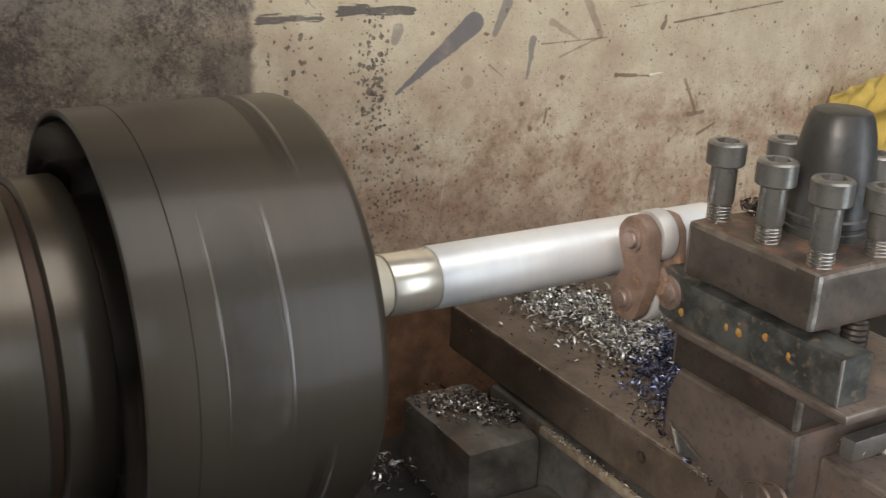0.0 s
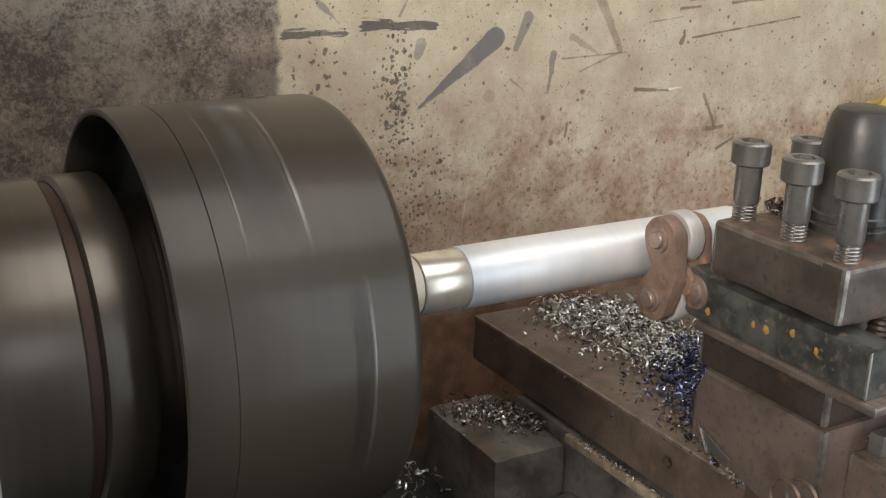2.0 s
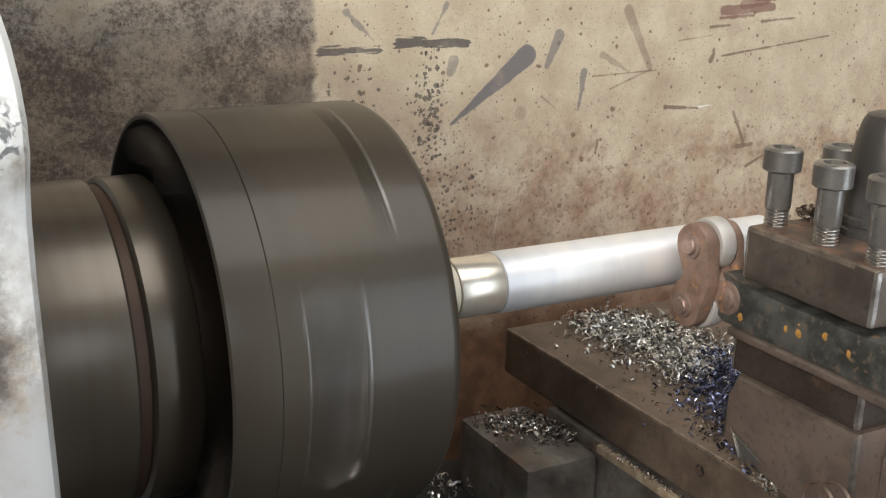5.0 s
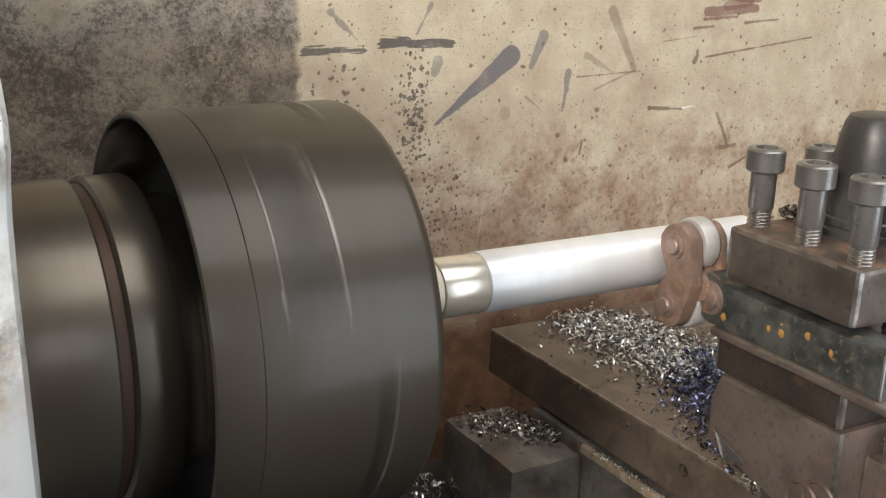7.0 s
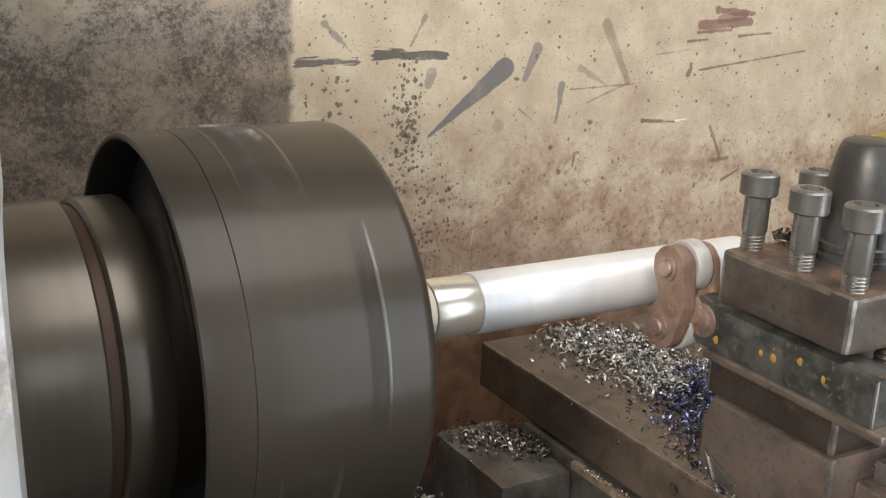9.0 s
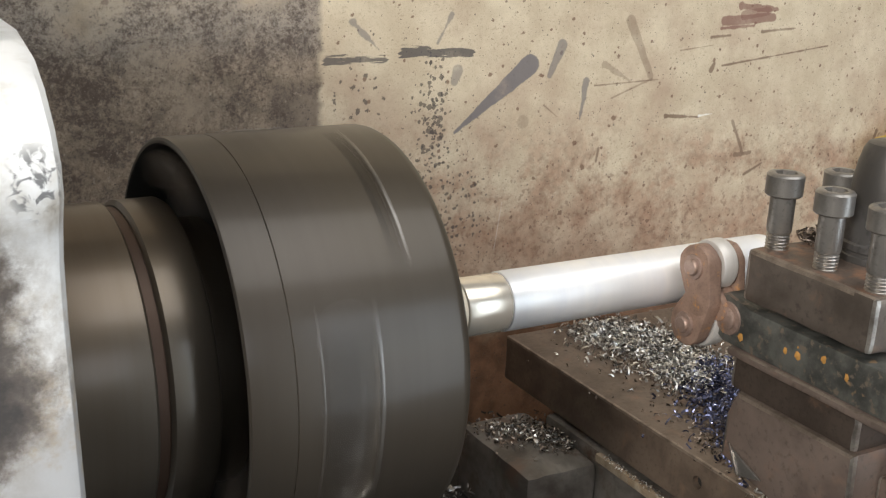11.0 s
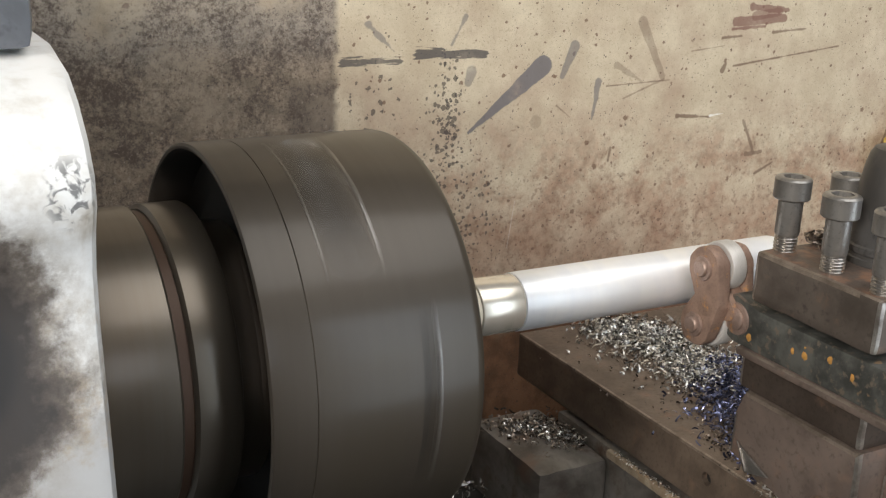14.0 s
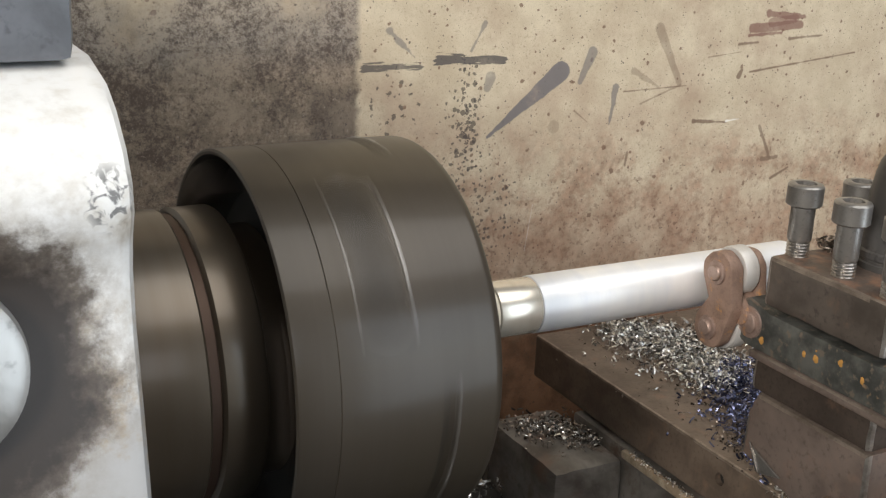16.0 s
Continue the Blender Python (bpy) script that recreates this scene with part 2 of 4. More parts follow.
def wall_material():
    """Cream sheet-metal paint with oil smears, black spatter, grime and rust."""
    s = Shade("stained_cream_panel_paint", 0.55, 0.0)
    sep = s.node("ShaderNodeSeparateXYZ")
    s.put(sep.inputs[0], s.co)
    X, Z = sep.outputs[0], sep.outputs[2]
    big, mid, fine = s.noise(6, 5, 0.6), s.noise(28, 6, 0.62), s.noise(170, 6, 0.65)
    jitter = s.math('MULTIPLY', s.math('SUBTRACT', s.noise(110, 5, 0.6), 0.5), 0.006)
    col = s.mix(s.step(mid, 0.3, 0.72), (0.68, 0.58, 0.42), (0.53, 0.433, 0.3))
    col = s.mix(s.math('MULTIPLY', s.step(s.noise(16, 6, 0.65), 0.45, 0.75), 0.75), col, (0.42, 0.3, 0.21))
    col = s.mix(s.math('MULTIPLY', s.step(s.noise(420, 4, 0.6), 0.56, 0.72), 0.45), col, (0.34, 0.26, 0.17))
    # browner and flecked low down towards the chuck, rust under the bar
    low = s.math('ADD', s.step(Z, 1.115, 1.01), s.math('MULTIPLY', s.math('SUBTRACT', mid, 0.5), 1.2))
    near = s.step(X, 0.75, 0.25)
    col = s.mix(s.math('MULTIPLY', s.math('MULTIPLY', s.step(low, 0.25, 1.2), near), 0.8), col, s.mix(s.step(s.noise(60, 6, 0.7), 0.35, 0.65), (0.5, 0.33, 0.225), (0.34, 0.21, 0.135)))
    flecks = s.math('ADD', s.noise(230, 4, 0.6), s.math('MULTIPLY', s.step(Z, 1.15, 1.03), 0.12))
    col = s.mix(s.math('MULTIPLY', s.step(flecks, 0.66, 0.78), 0.6), col, (0.2, 0.12, 0.08))
    redden = s.math('MULTIPLY', s.math('MULTIPLY', s.step(s.noise(33, 8, 0.75), 0.38, 0.64), s.step(Z, 1.145, 1.06)), 0.75)
    col = s.mix(redden, col, s.mix(s.step(s.noise(140, 5, 0.7), 0.4, 0.62), (0.4, 0.235, 0.15), (0.22, 0.115, 0.068)))
    # rust, its colour cut darker for the shadow the chuck throws here
    rust = s.math('ADD', s.step(Z, 1.0, 0.93), s.math('MULTIPLY', s.math('SUBTRACT', mid, 0.5), 0.8))
    col = s.mix(s.step(rust, 0.3, 0.8), col, s.mix(s.step(s.noise(45, 6, 0.65), 0.35, 0.65), (0.3, 0.15, 0.08), (0.17, 0.086, 0.046)))
    grain = s.noise(1100, 3, 0.6)
    col = s.mix(s.math('MULTIPLY', s.step(grain, 0.5, 0.72), 0.42), col, (0.32, 0.24, 0.165))
    # scattered rust-brown chips in the paint
    for scale, top in ((120, 0.26), (210, 0.3)):
        v = s.voronoi(scale)
        pick = s.node("ShaderNodeSeparateXYZ")
        s.put(pick.inputs[0], v.outputs["Color"])
        lim = s.math('MULTIPLY', s.math('POWER', pick.outputs[0], 5.0), top)
        spot = s.math('ADD', v.outputs["Distance"], s.math('MULTIPLY', s.math('SUBTRACT', s.noise(480, 4, 0.6), 0.5), 0.6))
        col = s.mix(s.math('MULTIPLY', s.step(s.math('SUBTRACT', lim, spot), -0.02, 0.06), 0.8), col, (0.17, 0.095, 0.06))
    # grime beside the chuck, with its straight edge
    edge = s.step(s.math('ADD', X, s.math('MULTIPLY', jitter, 1.6)), 0.1100, 0.1035)
    stain = s.noise(20, 7, 0.68)
    cover = s.math('MULTIPLY', edge, s.step(s.math('ADD', Z, s.math('MULTIPLY', big, 0.08)), 1.30, 1.19))
    col = s.mix(s.math('MULTIPLY', cover, 0.85), col, s.mix(s.step(s.noise(55, 8, 0.78), 0.38, 0.62), (0.3, 0.228, 0.165), (0.135, 0.1, 0.072)))
    cold = s.math('MULTIPLY', edge, s.math('MULTIPLY', s.step(Z, 1.15, 1.185), s.step(stain, 0.3, 0.6)))
    col = s.mix(s.math('MULTIPLY', cold, 0.35), col, (0.34, 0.33, 0.32))
    grime = s.math('MULTIPLY', edge, s.step(s.math('ADD', s.math('MULTIPLY', stain, 0.8), s.math('MULTIPLY', s.noise(330, 6, 0.85), 0.9)), 0.78, 1.02))
    patch = s.math('MULTIPLY', s.math('MULTIPLY', edge, s.step(s.math('ADD', X, s.math('MULTIPLY', jitter, 2.0)), 0.066, 0.078)), s.step(s.math('ADD', Z, s.math('MULTIPLY', jitter, 3.0)), 1.155, 1.14))
    col = s.mix(s.math('MULTIPLY', patch, 0.5), col, (0.09, 0.07, 0.055))
    pale = s.math('MULTIPLY', edge, s.step(s.noise(240, 5, 0.7), 0.58, 0.7))
    col = s.mix(s.math('MULTIPLY', grime, 0.9), col, (0.075, 0.053, 0.04))
    col = s.mix(s.math('MULTIPLY', pale, 0.6), col, (0.4, 0.33, 0.26))
    # spatter in a column of dots
    warp = s.node("ShaderNodeMapping")
    s.put(warp.inputs["Vector"], s.co)
    warp.inputs["Scale"].default_value = (1.0, 0.001, 1.0)
    for scale, size, cx, cz, wx, wz in ((300, 0.36, 0.188, 1.115, 0.020, 0.055), (230, 0.42, 0.191, 1.125, 0.011, 0.045), (310, 0.28, 0.202, 1.055, 0.045, 0.06), (170, 0.25, 0.135, 1.13, 0.025, 0.03)):
        v = s.voronoi(scale, warp.outputs[0])
        ex = s.math('DIVIDE', s.math('SUBTRACT', X, cx), wx)
        ez = s.math('DIVIDE', s.math('SUBTRACT', Z, cz), wz)
        d = s.math('ADD', s.math('MULTIPLY', ex, ex), s.math('MULTIPLY', ez, ez))
        wcol = s.node("ShaderNodeSeparateXYZ")
        s.put(wcol.inputs[0], v.outputs["Color"])
        lim = s.math('MULTIPLY', s.math('MULTIPLY', s.step(d, 1.3, 0.0), size * 1.7), wcol.outputs[0])
        dist = s.math('ADD', v.outputs["Distance"], s.math('MULTIPLY', s.math('SUBTRACT', s.noise(420, 4, 0.6), 0.5), 1.1))
        col = s.mix(s.math('MULTIPLY', s.math('LESS_THAN', dist, lim), 0.75), col, (0.07, 0.055, 0.047))
    streak = s.math('MULTIPLY', s.math('SUBTRACT', s.noise(1.0, 4, 0.6, stretch=(55.0, 1.0, 520.0)), 0.5), 0.011)
    # smears: two ends, width, taper, colour, strength
    red = (0.2, 0.09, 0.07)
    grey, black, brown, white = (0.155, 0.142, 0.145), (0.065, 0.058, 0.06), (0.18, 0.115, 0.075), (0.85, 0.82, 0.75)
    for x0, z0, x1, z1, w, taper, tint, strength in (
            (0.265, 1.152, 0.207, 1.108, 0.0160, 0.85, grey, 0.9), (0.291, 1.165, 0.282, 1.144, 0.009, 0.5, grey, 0.65),
            (0.315, 1.139, 0.311, 1.111, 0.006, 0.7, grey, 0.7), (0.166, 1.164, 0.216, 1.162, 0.0075, 0.3, black, 0.85),
            (0.112, 1.160, 0.152, 1.160, 0.0065, 0.4, black, 0.8), (0.129, 1.184, 0.148, 1.166, 0.0048, 0.5, grey, 0.6),
            (0.201, 1.188, 0.191, 1.169, 0.0034, 0.3, grey, 0.6), (0.350, 1.181, 0.373, 1.140, 0.0085, 0.4, brown, 0.45),
            (0.330, 1.150, 0.354, 1.137, 0.006, 0.6, brown, 0.4), (0.322, 1.135, 0.380, 1.137, 0.0014, 0.2, brown, 0.8),
            (0.391, 1.109, 0.424, 1.106, 0.0036, 0.7, brown, 0.9), (0.440, 1.179, 0.489, 1.181, 0.008, 0.1, red, 0.75), (0.455, 1.190, 0.492, 1.187, 0.006, 0.2, red, 0.75), (0.437, 1.1735, 0.470, 1.175, 0.003, 0.3, red, 0.8),
            (0.428, 1.167, 0.447, 1.168, 0.0024, 0.3, brown, 0.8), (0.479, 1.170, 0.514, 1.172, 0.0024, 0.4, brown, 0.8),
            (0.442, 1.145, 0.553, 1.157, 0.0019, 0.3, brown, 0.85), (0.459, 1.101, 0.474, 1.074, 0.0026, -0.4, brown, 0.75),
            (0.466, 1.073, 0.482, 1.074, 0.005, 0.2, brown, 0.75), (0.478, 1.056, 0.496, 1.064, 0.0028, 0.4, brown, 0.85),
            (0.279, 1.123, 0.291, 1.114, 0.0019, 0.4, brown, 0.7), (0.399, 1.158, 0.431, 1.161, 0.0014, 0.2, brown, 0.7),
            (0.330, 1.088, 0.329, 1.079, 0.0024, 0.2, brown, 0.8), (0.626, 1.082, 0.622, 1.070, 0.0045, 0.3, brown, 0.8),
            (0.338, 1.125, 0.355, 1.131, 0.0018, 0.2, brown, 0.6), (0.431, 1.142, 0.434, 1.147, 0.0048, 0.3, brown, 0.8),
            (0.207, 1.150, 0.205, 1.143, 0.009, 0.3, grey, 0.55), (0.424, 1.107, 0.437, 1.108, 0.0022, 0.7, white, 0.9), (0.2485, 1.055, 0.244, 1.02, 0.0009, 0.2, white, 0.35), (0.459, 1.183, 0.484, 1.186, 0.008, 0.2, red, 0.6), (0.262, 1.112, 0.2621, 1.1122, 0.010, 0.0, brown, 0.3), (0.355, 1.131, 0.375, 1.138, 0.002, 0.3, brown, 0.5)):
        length, angle = math.hypot(x1 - x0, z1 - z0), math.atan2(z1 - z0, x1 - x0)
        ca, sa = math.cos(angle), math.sin(angle)
        dx, dz = s.math('SUBTRACT', X, x0), s.math('SUBTRACT', Z, z0)
        u = s.math('ADD', s.math('MULTIPLY', dx, ca), s.math('MULTIPLY', dz, sa))
        v = s.math('SUBTRACT', s.math('MULTIPLY', dz, ca), s.math('MULTIPLY', dx, sa))
        along = s.math('MULTIPLY', u, 1.0 / length, clamp=True)
        du = s.math('SUBTRACT', u, s.math('MULTIPLY', along, length))
        d = s.math('SQRT', s.math('ADD', s.math('MULTIPLY', du, du), s.math('MULTIPLY', v, v)))
        half = s.math('MULTIPLY', s.math('SUBTRACT', 1.0, s.math('MULTIPLY', along, taper)), w * 0.5)
        ragged = 0.5 if w > 0.007 else 1.0
        gap = s.math('SUBTRACT', half, s.math('ADD', d, streak if tint == black else s.math('MULTIPLY', jitter, min(ragged, w * 190))))
        m = s.math('MULTIPLY', s.step(gap, -0.0003, 0.0007), s.step(mid, 0.12, 0.5))
        col = s.mix(s.math('MULTIPLY', m, strength), col, tint)
    s.colour(col)
    s.bump(s.math('ADD', s.math('MULTIPLY', mid, 2.0), fine), 0.4, 0.0008)
    r = s.step(fine, -1.2, 1.2)
    s.rough(r)
    return s.mat


WALL = wall_material()
ROOM = plain("dull_workshop_plaster", (0.17, 0.16, 0.145), 0.8, scale=3)
FLOOR = plain("dark_concrete", (0.075, 0.07, 0.065), 0.7, scale=5)
RAG = plain("yellow_rag_cloth", (0.72, 0.5, 0.12), 0.9, var=0.4, scale=25)


def chip_material(name, tint, rough):
    s = Shade(name, rough, 0.9)
    info = s.node("ShaderNodeNewGeometry")
    rnd = info.outputs["Random Per Island"]
    col = s.mix(s.step(rnd, 0.0, 0.9), tuple(c * 0.15 for c in tint), tint)
    s.colour(col).bump(s.noise(900, 3), 0.3)
    return s.mat


CHIP = chip_material("silver_swarf", (0.9, 0.885, 0.85), 0.36)
CRUMB = chip_material("dull_brown_swarf", (0.36, 0.3, 0.25), 0.45)
CHIP_BLUE = chip_material("blued_swarf", (0.2, 0.22, 0.36), 0.28)


# ---- mesh helpers ----
def part(name, bm, material, parent=None, label="", smooth=True):
    me = bpy.data.meshes.new(name)
    bm.to_mesh(me)
    bm.free()
    for m in (material if isinstance(material, (list, tuple)) else [material]):
        me.materials.append(m)
    if smooth:
        me.shade_smooth()
        me.set_sharp_from_angle(angle=radians(35))
    ob = new(name, me)
    if parent:
        ob.parent = parent
    if label:
        tagged(ob, label)
    return ob


def thing(name, label, category, group="", kind="", at=(0, 0, 0)):
    ob = new(name)
    ob.location = at
    ob.empty_display_size = 0.02
    return tagged(ob, label, category, group, kind)


def box(x0, x1, y0, y1, z0, z1, bevel=0.001, seg=2):
    bm = bmesh.new()
    bmesh.ops.create_cube(bm, size=1.0, matrix=Matrix.LocRotScale(((x0 + x1) / 2, (y0 + y1) / 2, (z0 + z1) / 2), None, (x1 - x0, y1 - y0, z1 - z0)))
    if bevel:
        bmesh.ops.bevel(bm, geom=list(bm.edges), offset=bevel, segments=seg, affect='EDGES', profile=0.6)
    return bm


def rough_up(bm, amount, scale):
    for v in bm.verts:
        v.co += Vector((noise.noise(v.co * scale), noise.noise(v.co * scale + Vector((9, 3, 1))), noise.noise(v.co * scale + Vector((2, 8, 5))))) * amount
    return bm


def chipped_box(x0, x1, y0, y1, z0, z1, bevel=0.0012, amount=0.0004, cuts=5):
    """A box whose worn edges are not quite straight."""
    bm = bmesh.new()
    bmesh.ops.create_cube(bm, size=1.0, matrix=Matrix.LocRotScale(((x0 + x1) / 2, (y0 + y1) / 2, (z0 + z1) / 2), None, (x1 - x0, y1 - y0, z1 - z0)))
    hard = list(bm.edges)
    bmesh.ops.bevel(bm, geom=hard, offset=bevel, segments=2, affect='EDGES', profile=0.6)
    bmesh.ops.subdivide_edges(bm, edges=[e for e in bm.edges if e.calc_length() > 0.008], cuts=cuts, use_grid_fill=True)
    return rough_up(bm, amount, 170.0)


def worn_part(name, bm, material, parent, label="", reach=0.0024):
    """A block with rubbed upper edges and worn upright corners painted highlight-bright."""
    ob = part(name, bm, [material, EDGE, RIM], parent, label)
    rub_rim(ob, 2, reach * 0.7)
    brighten_edges(ob, 1, reach)
    return ob


def rub_rim(ob, slot, reach):
    """Gives the faces along the upper edges the slot's rubbed material."""
    co = [v.co for v in ob.data.vertices]
    x0, x1, y0, y1 = min(c.x for c in co), max(c.x for c in co), min(c.y for c in co), max(c.y for c in co)
    top = max(c.z for c in co)
    for f in ob.data.polygons:
        c = f.center
        if top - c.z < reach and min(c.x - x0, x1 - c.x, c.y - y0, y1 - c.y) < reach:
            f.material_index = slot


def brighten_edges(ob, slot, reach):
    """Gives the faces along the upright corners the slot's rubbed, highlight-bright material."""
    co = [v.co for v in ob.data.vertices]
    x0, x1, y0, y1 = min(c.x for c in co), max(c.x for c in co), min(c.y for c in co), max(c.y for c in co)
    for f in ob.data.polygons:
        c = f.center
        if min(c.x - x0, x1 - c.x) < reach and min(c.y - y0, y1 - c.y) < reach:
            f.material_index = slot


def turned(profile, axis='X', seg=96, at=(0, 0, 0), close=False):
    """A body of revolution: profile rows of (along the axis, radius)."""
    bm = bmesh.new()
    rings = []
    for a, r in profile:
        ring = []
        for k in range(seg):
            t = 2 * math.pi * k / seg
            c, q = r * math.cos(t), r * math.sin(t)
            co = (a, c, q) if axis == 'X' else (c, q, a)
            ring.append(bm.verts.new(Vector(co) + Vector(at)))
        rings.append(ring)
    pairs = list(zip(rings, rings[1:])) + ([(rings[-1], rings[0])] if close else [])
    for r0, r1 in pairs:
        for k in range(seg):
            bm.faces.new((r0[k], r0[(k + 1) % seg], r1[(k + 1) % seg], r1[k]))
    if not close:
        if profile[0][1] > 1e-5:
            bm.faces.new(rings[0])
        if profile[-1][1] > 1e-5:
            bm.faces.new(list(reversed(rings[-1])))
    bmesh.ops.recalc_face_normals(bm, faces=list(bm.faces))
    return bm


def prism(outline, x0, x1, bevel=0.0008):
    """A plate in the y-z plane from an outline of (y, z), between x0 and x1."""
    bm = bmesh.new()
    a = [bm.verts.new((x0, y, z)) for y, z in outline]
    b = [bm.verts.new((x1, y, z)) for y, z in outline]
    n = len(a)
    bm.faces.new(a)
    bm.faces.new(list(reversed(b)))
    for k in range(n):
        bm.faces.new((a[k], b[k], b[(k + 1) % n], a[(k + 1) % n]))
    bmesh.ops.recalc_face_normals(bm, faces=list(bm.faces))
    if bevel:
        rim = [e for e in bm.edges if abs(e.verts[0].co.x - e.verts[1].co.x) < 1e-6]
        bmesh.ops.bevel(bm, geom=rim, offset=bevel, segments=2, affect='EDGES', profile=0.6)
    return bm


def merge(*bms):
    out = bmesh.new()
    for b in bms:
        me = bpy.data.meshes.new("tmp")
        b.to_mesh(me)
        b.free()
        out.from_mesh(me)
        bpy.data.meshes.remove(me)
    return out


def carve(ob, cutters):
    """Cuts the given bmeshes out of ob for good."""
    for bm in cutters:
        me = bpy.data.meshes.new("cutter")
        bm.to_mesh(me)
        bm.free()
        c = new("cutter", me)
        bpy.context.view_layer.update()
        c.matrix_world = ob.matrix_world.copy()
        mod = ob.modifiers.new("cut", 'BOOLEAN')
        mod.operation, mod.object, mod.solver = 'DIFFERENCE', c, 'EXACT'
        bpy.context.view_layer.update()
        done = bpy.data.meshes.new_from_object(ob.evaluated_get(bpy.context.evaluated_depsgraph_get()))
        ob.modifiers.clear()
        old, ob.data = ob.data, done
        bpy.data.meshes.remove(old)
        bpy.data.objects.remove(c)
        bpy.data.meshes.remove(me)
    ob.data.shade_smooth()
    ob.data.set_sharp_from_angle(angle=radians(35))


def circle(cy, cz, r, n=40, start=0.0, end=2 * math.pi):
    return [(cy + r * math.cos(start + (end - start) * k / n), cz + r * math.sin(start + (end - start) * k / n)) for k in range(n)]


def hull(c0, r0, c1, r1, n=28):
    """The outline round two circles."""
    d = math.atan2(c1[1] - c0[1], c1[0] - c0[0])
    gap = math.hypot(c1[0] - c0[0], c1[1] - c0[1])
    k = math.acos((r0 - r1) / gap)
    out = [(c0[0] + r0 * math.cos(d + k + (2 * math.pi - 2 * k) * i / n), c0[1] + r0 * math.sin(d + k + (2 * math.pi - 2 * k) * i / n)) for i in range(n + 1)]
    out += [(c1[0] + r1 * math.cos(d - k + 2 * k * i / n), c1[1] + r1 * math.sin(d - k + 2 * k * i / n)) for i in range(n + 1)]
    return out


# ---- the setting ----
def room():
    # Unseen room shell, added to hold the light in and feed reflections.
    floor = part("floor", box(-2.1, 4.0, -2.6, 1.4, -0.1, 0.0, 0), FLOOR)
    tagged(floor, "unseen concrete floor, dark to limit bounced light", "floor", kind="structure")
    ceiling = part("ceiling", merge(box(-2.1, -0.3, -2.6, 1.4, 2.8, 2.9, 0), box(2.0, 4.0, -2.6, 1.4, 2.8, 2.9, 0), box(-0.3, 2.0, -2.6, -1.6, 2.8, 2.9, 0), box(-0.3, 2.0, -0.1, 1.4, 2.8, 2.9, 0)), ROOM)
    tagged(ceiling, "unseen ceiling with an opening for the overhead fill", "ceiling", kind="structure")
    for name, dims in (("wall_east", (4.0, 4.1, -2.6, 1.4, -0.1, 2.9)), ("wall_north", (-2.2, 4.1, 1.4, 1.5, -0.1, 2.9))):
        tagged(part(name, box(*dims, 0), ROOM), "unseen workshop wall added to enclose the light", "wall", kind="structure")
    # unseen walls behind and beside the operator, opened for the lamps
    x0, x1, z0, z1 = DOORWAY
    south = merge(box(-2.2, SOUTH[0], -2.7, -2.6, -0.1, 2.9, 0), box(x1, 4.1, -2.7, -2.6, -0.1, 2.9, 0), box(x0, x1, -2.7, -2.6, z1, 2.9, 0),
                  box(SOUTH[1], x0, -2.7, -2.6, -0.1, 2.9, 0), box(*SOUTH[:2], -2.7, -2.6, -0.1, SOUTH[2], 0), box(*SOUTH[:2], -2.7, -2.6, SOUTH[3], 2.9, 0))
    tagged(part("wall_south", south, ROOM), "unseen wall with a doorway and an opening for the fill", "wall", kind="structure")
    # Unseen ground added outside, for what the doorway reflects.
    yard = part("ground", box(-60, 60, -120, -2.7, -0.12, -0.02, 0), FLOOR)
    tagged(yard, "unseen concrete ground added outside the doorway", "ground", kind="structure")
    y0, y1, z0, z1 = WEST
    west = merge(box(-2.2, -2.1, -2.6, y0, -0.1, 2.9, 0), box(-2.2, -2.1, y1, 1.4, -0.1, 2.9, 0), box(-2.2, -2.1, y0, y1, -0.1, z0, 0), box(-2.2, -2.1, y0, y1, z1, 2.9, 0))
    tagged(part("wall_west", west, ROOM), "unseen wall with an open window", "wall", kind="structure")
    panel = part("splash_panel", box(-0.9, 1.4, 0.28, 0.284, 0.75, 1.75, 0.001), WALL)
    tagged(panel, "cream painted metal panel with oil smears and rust", "panel", kind="structure")


room()


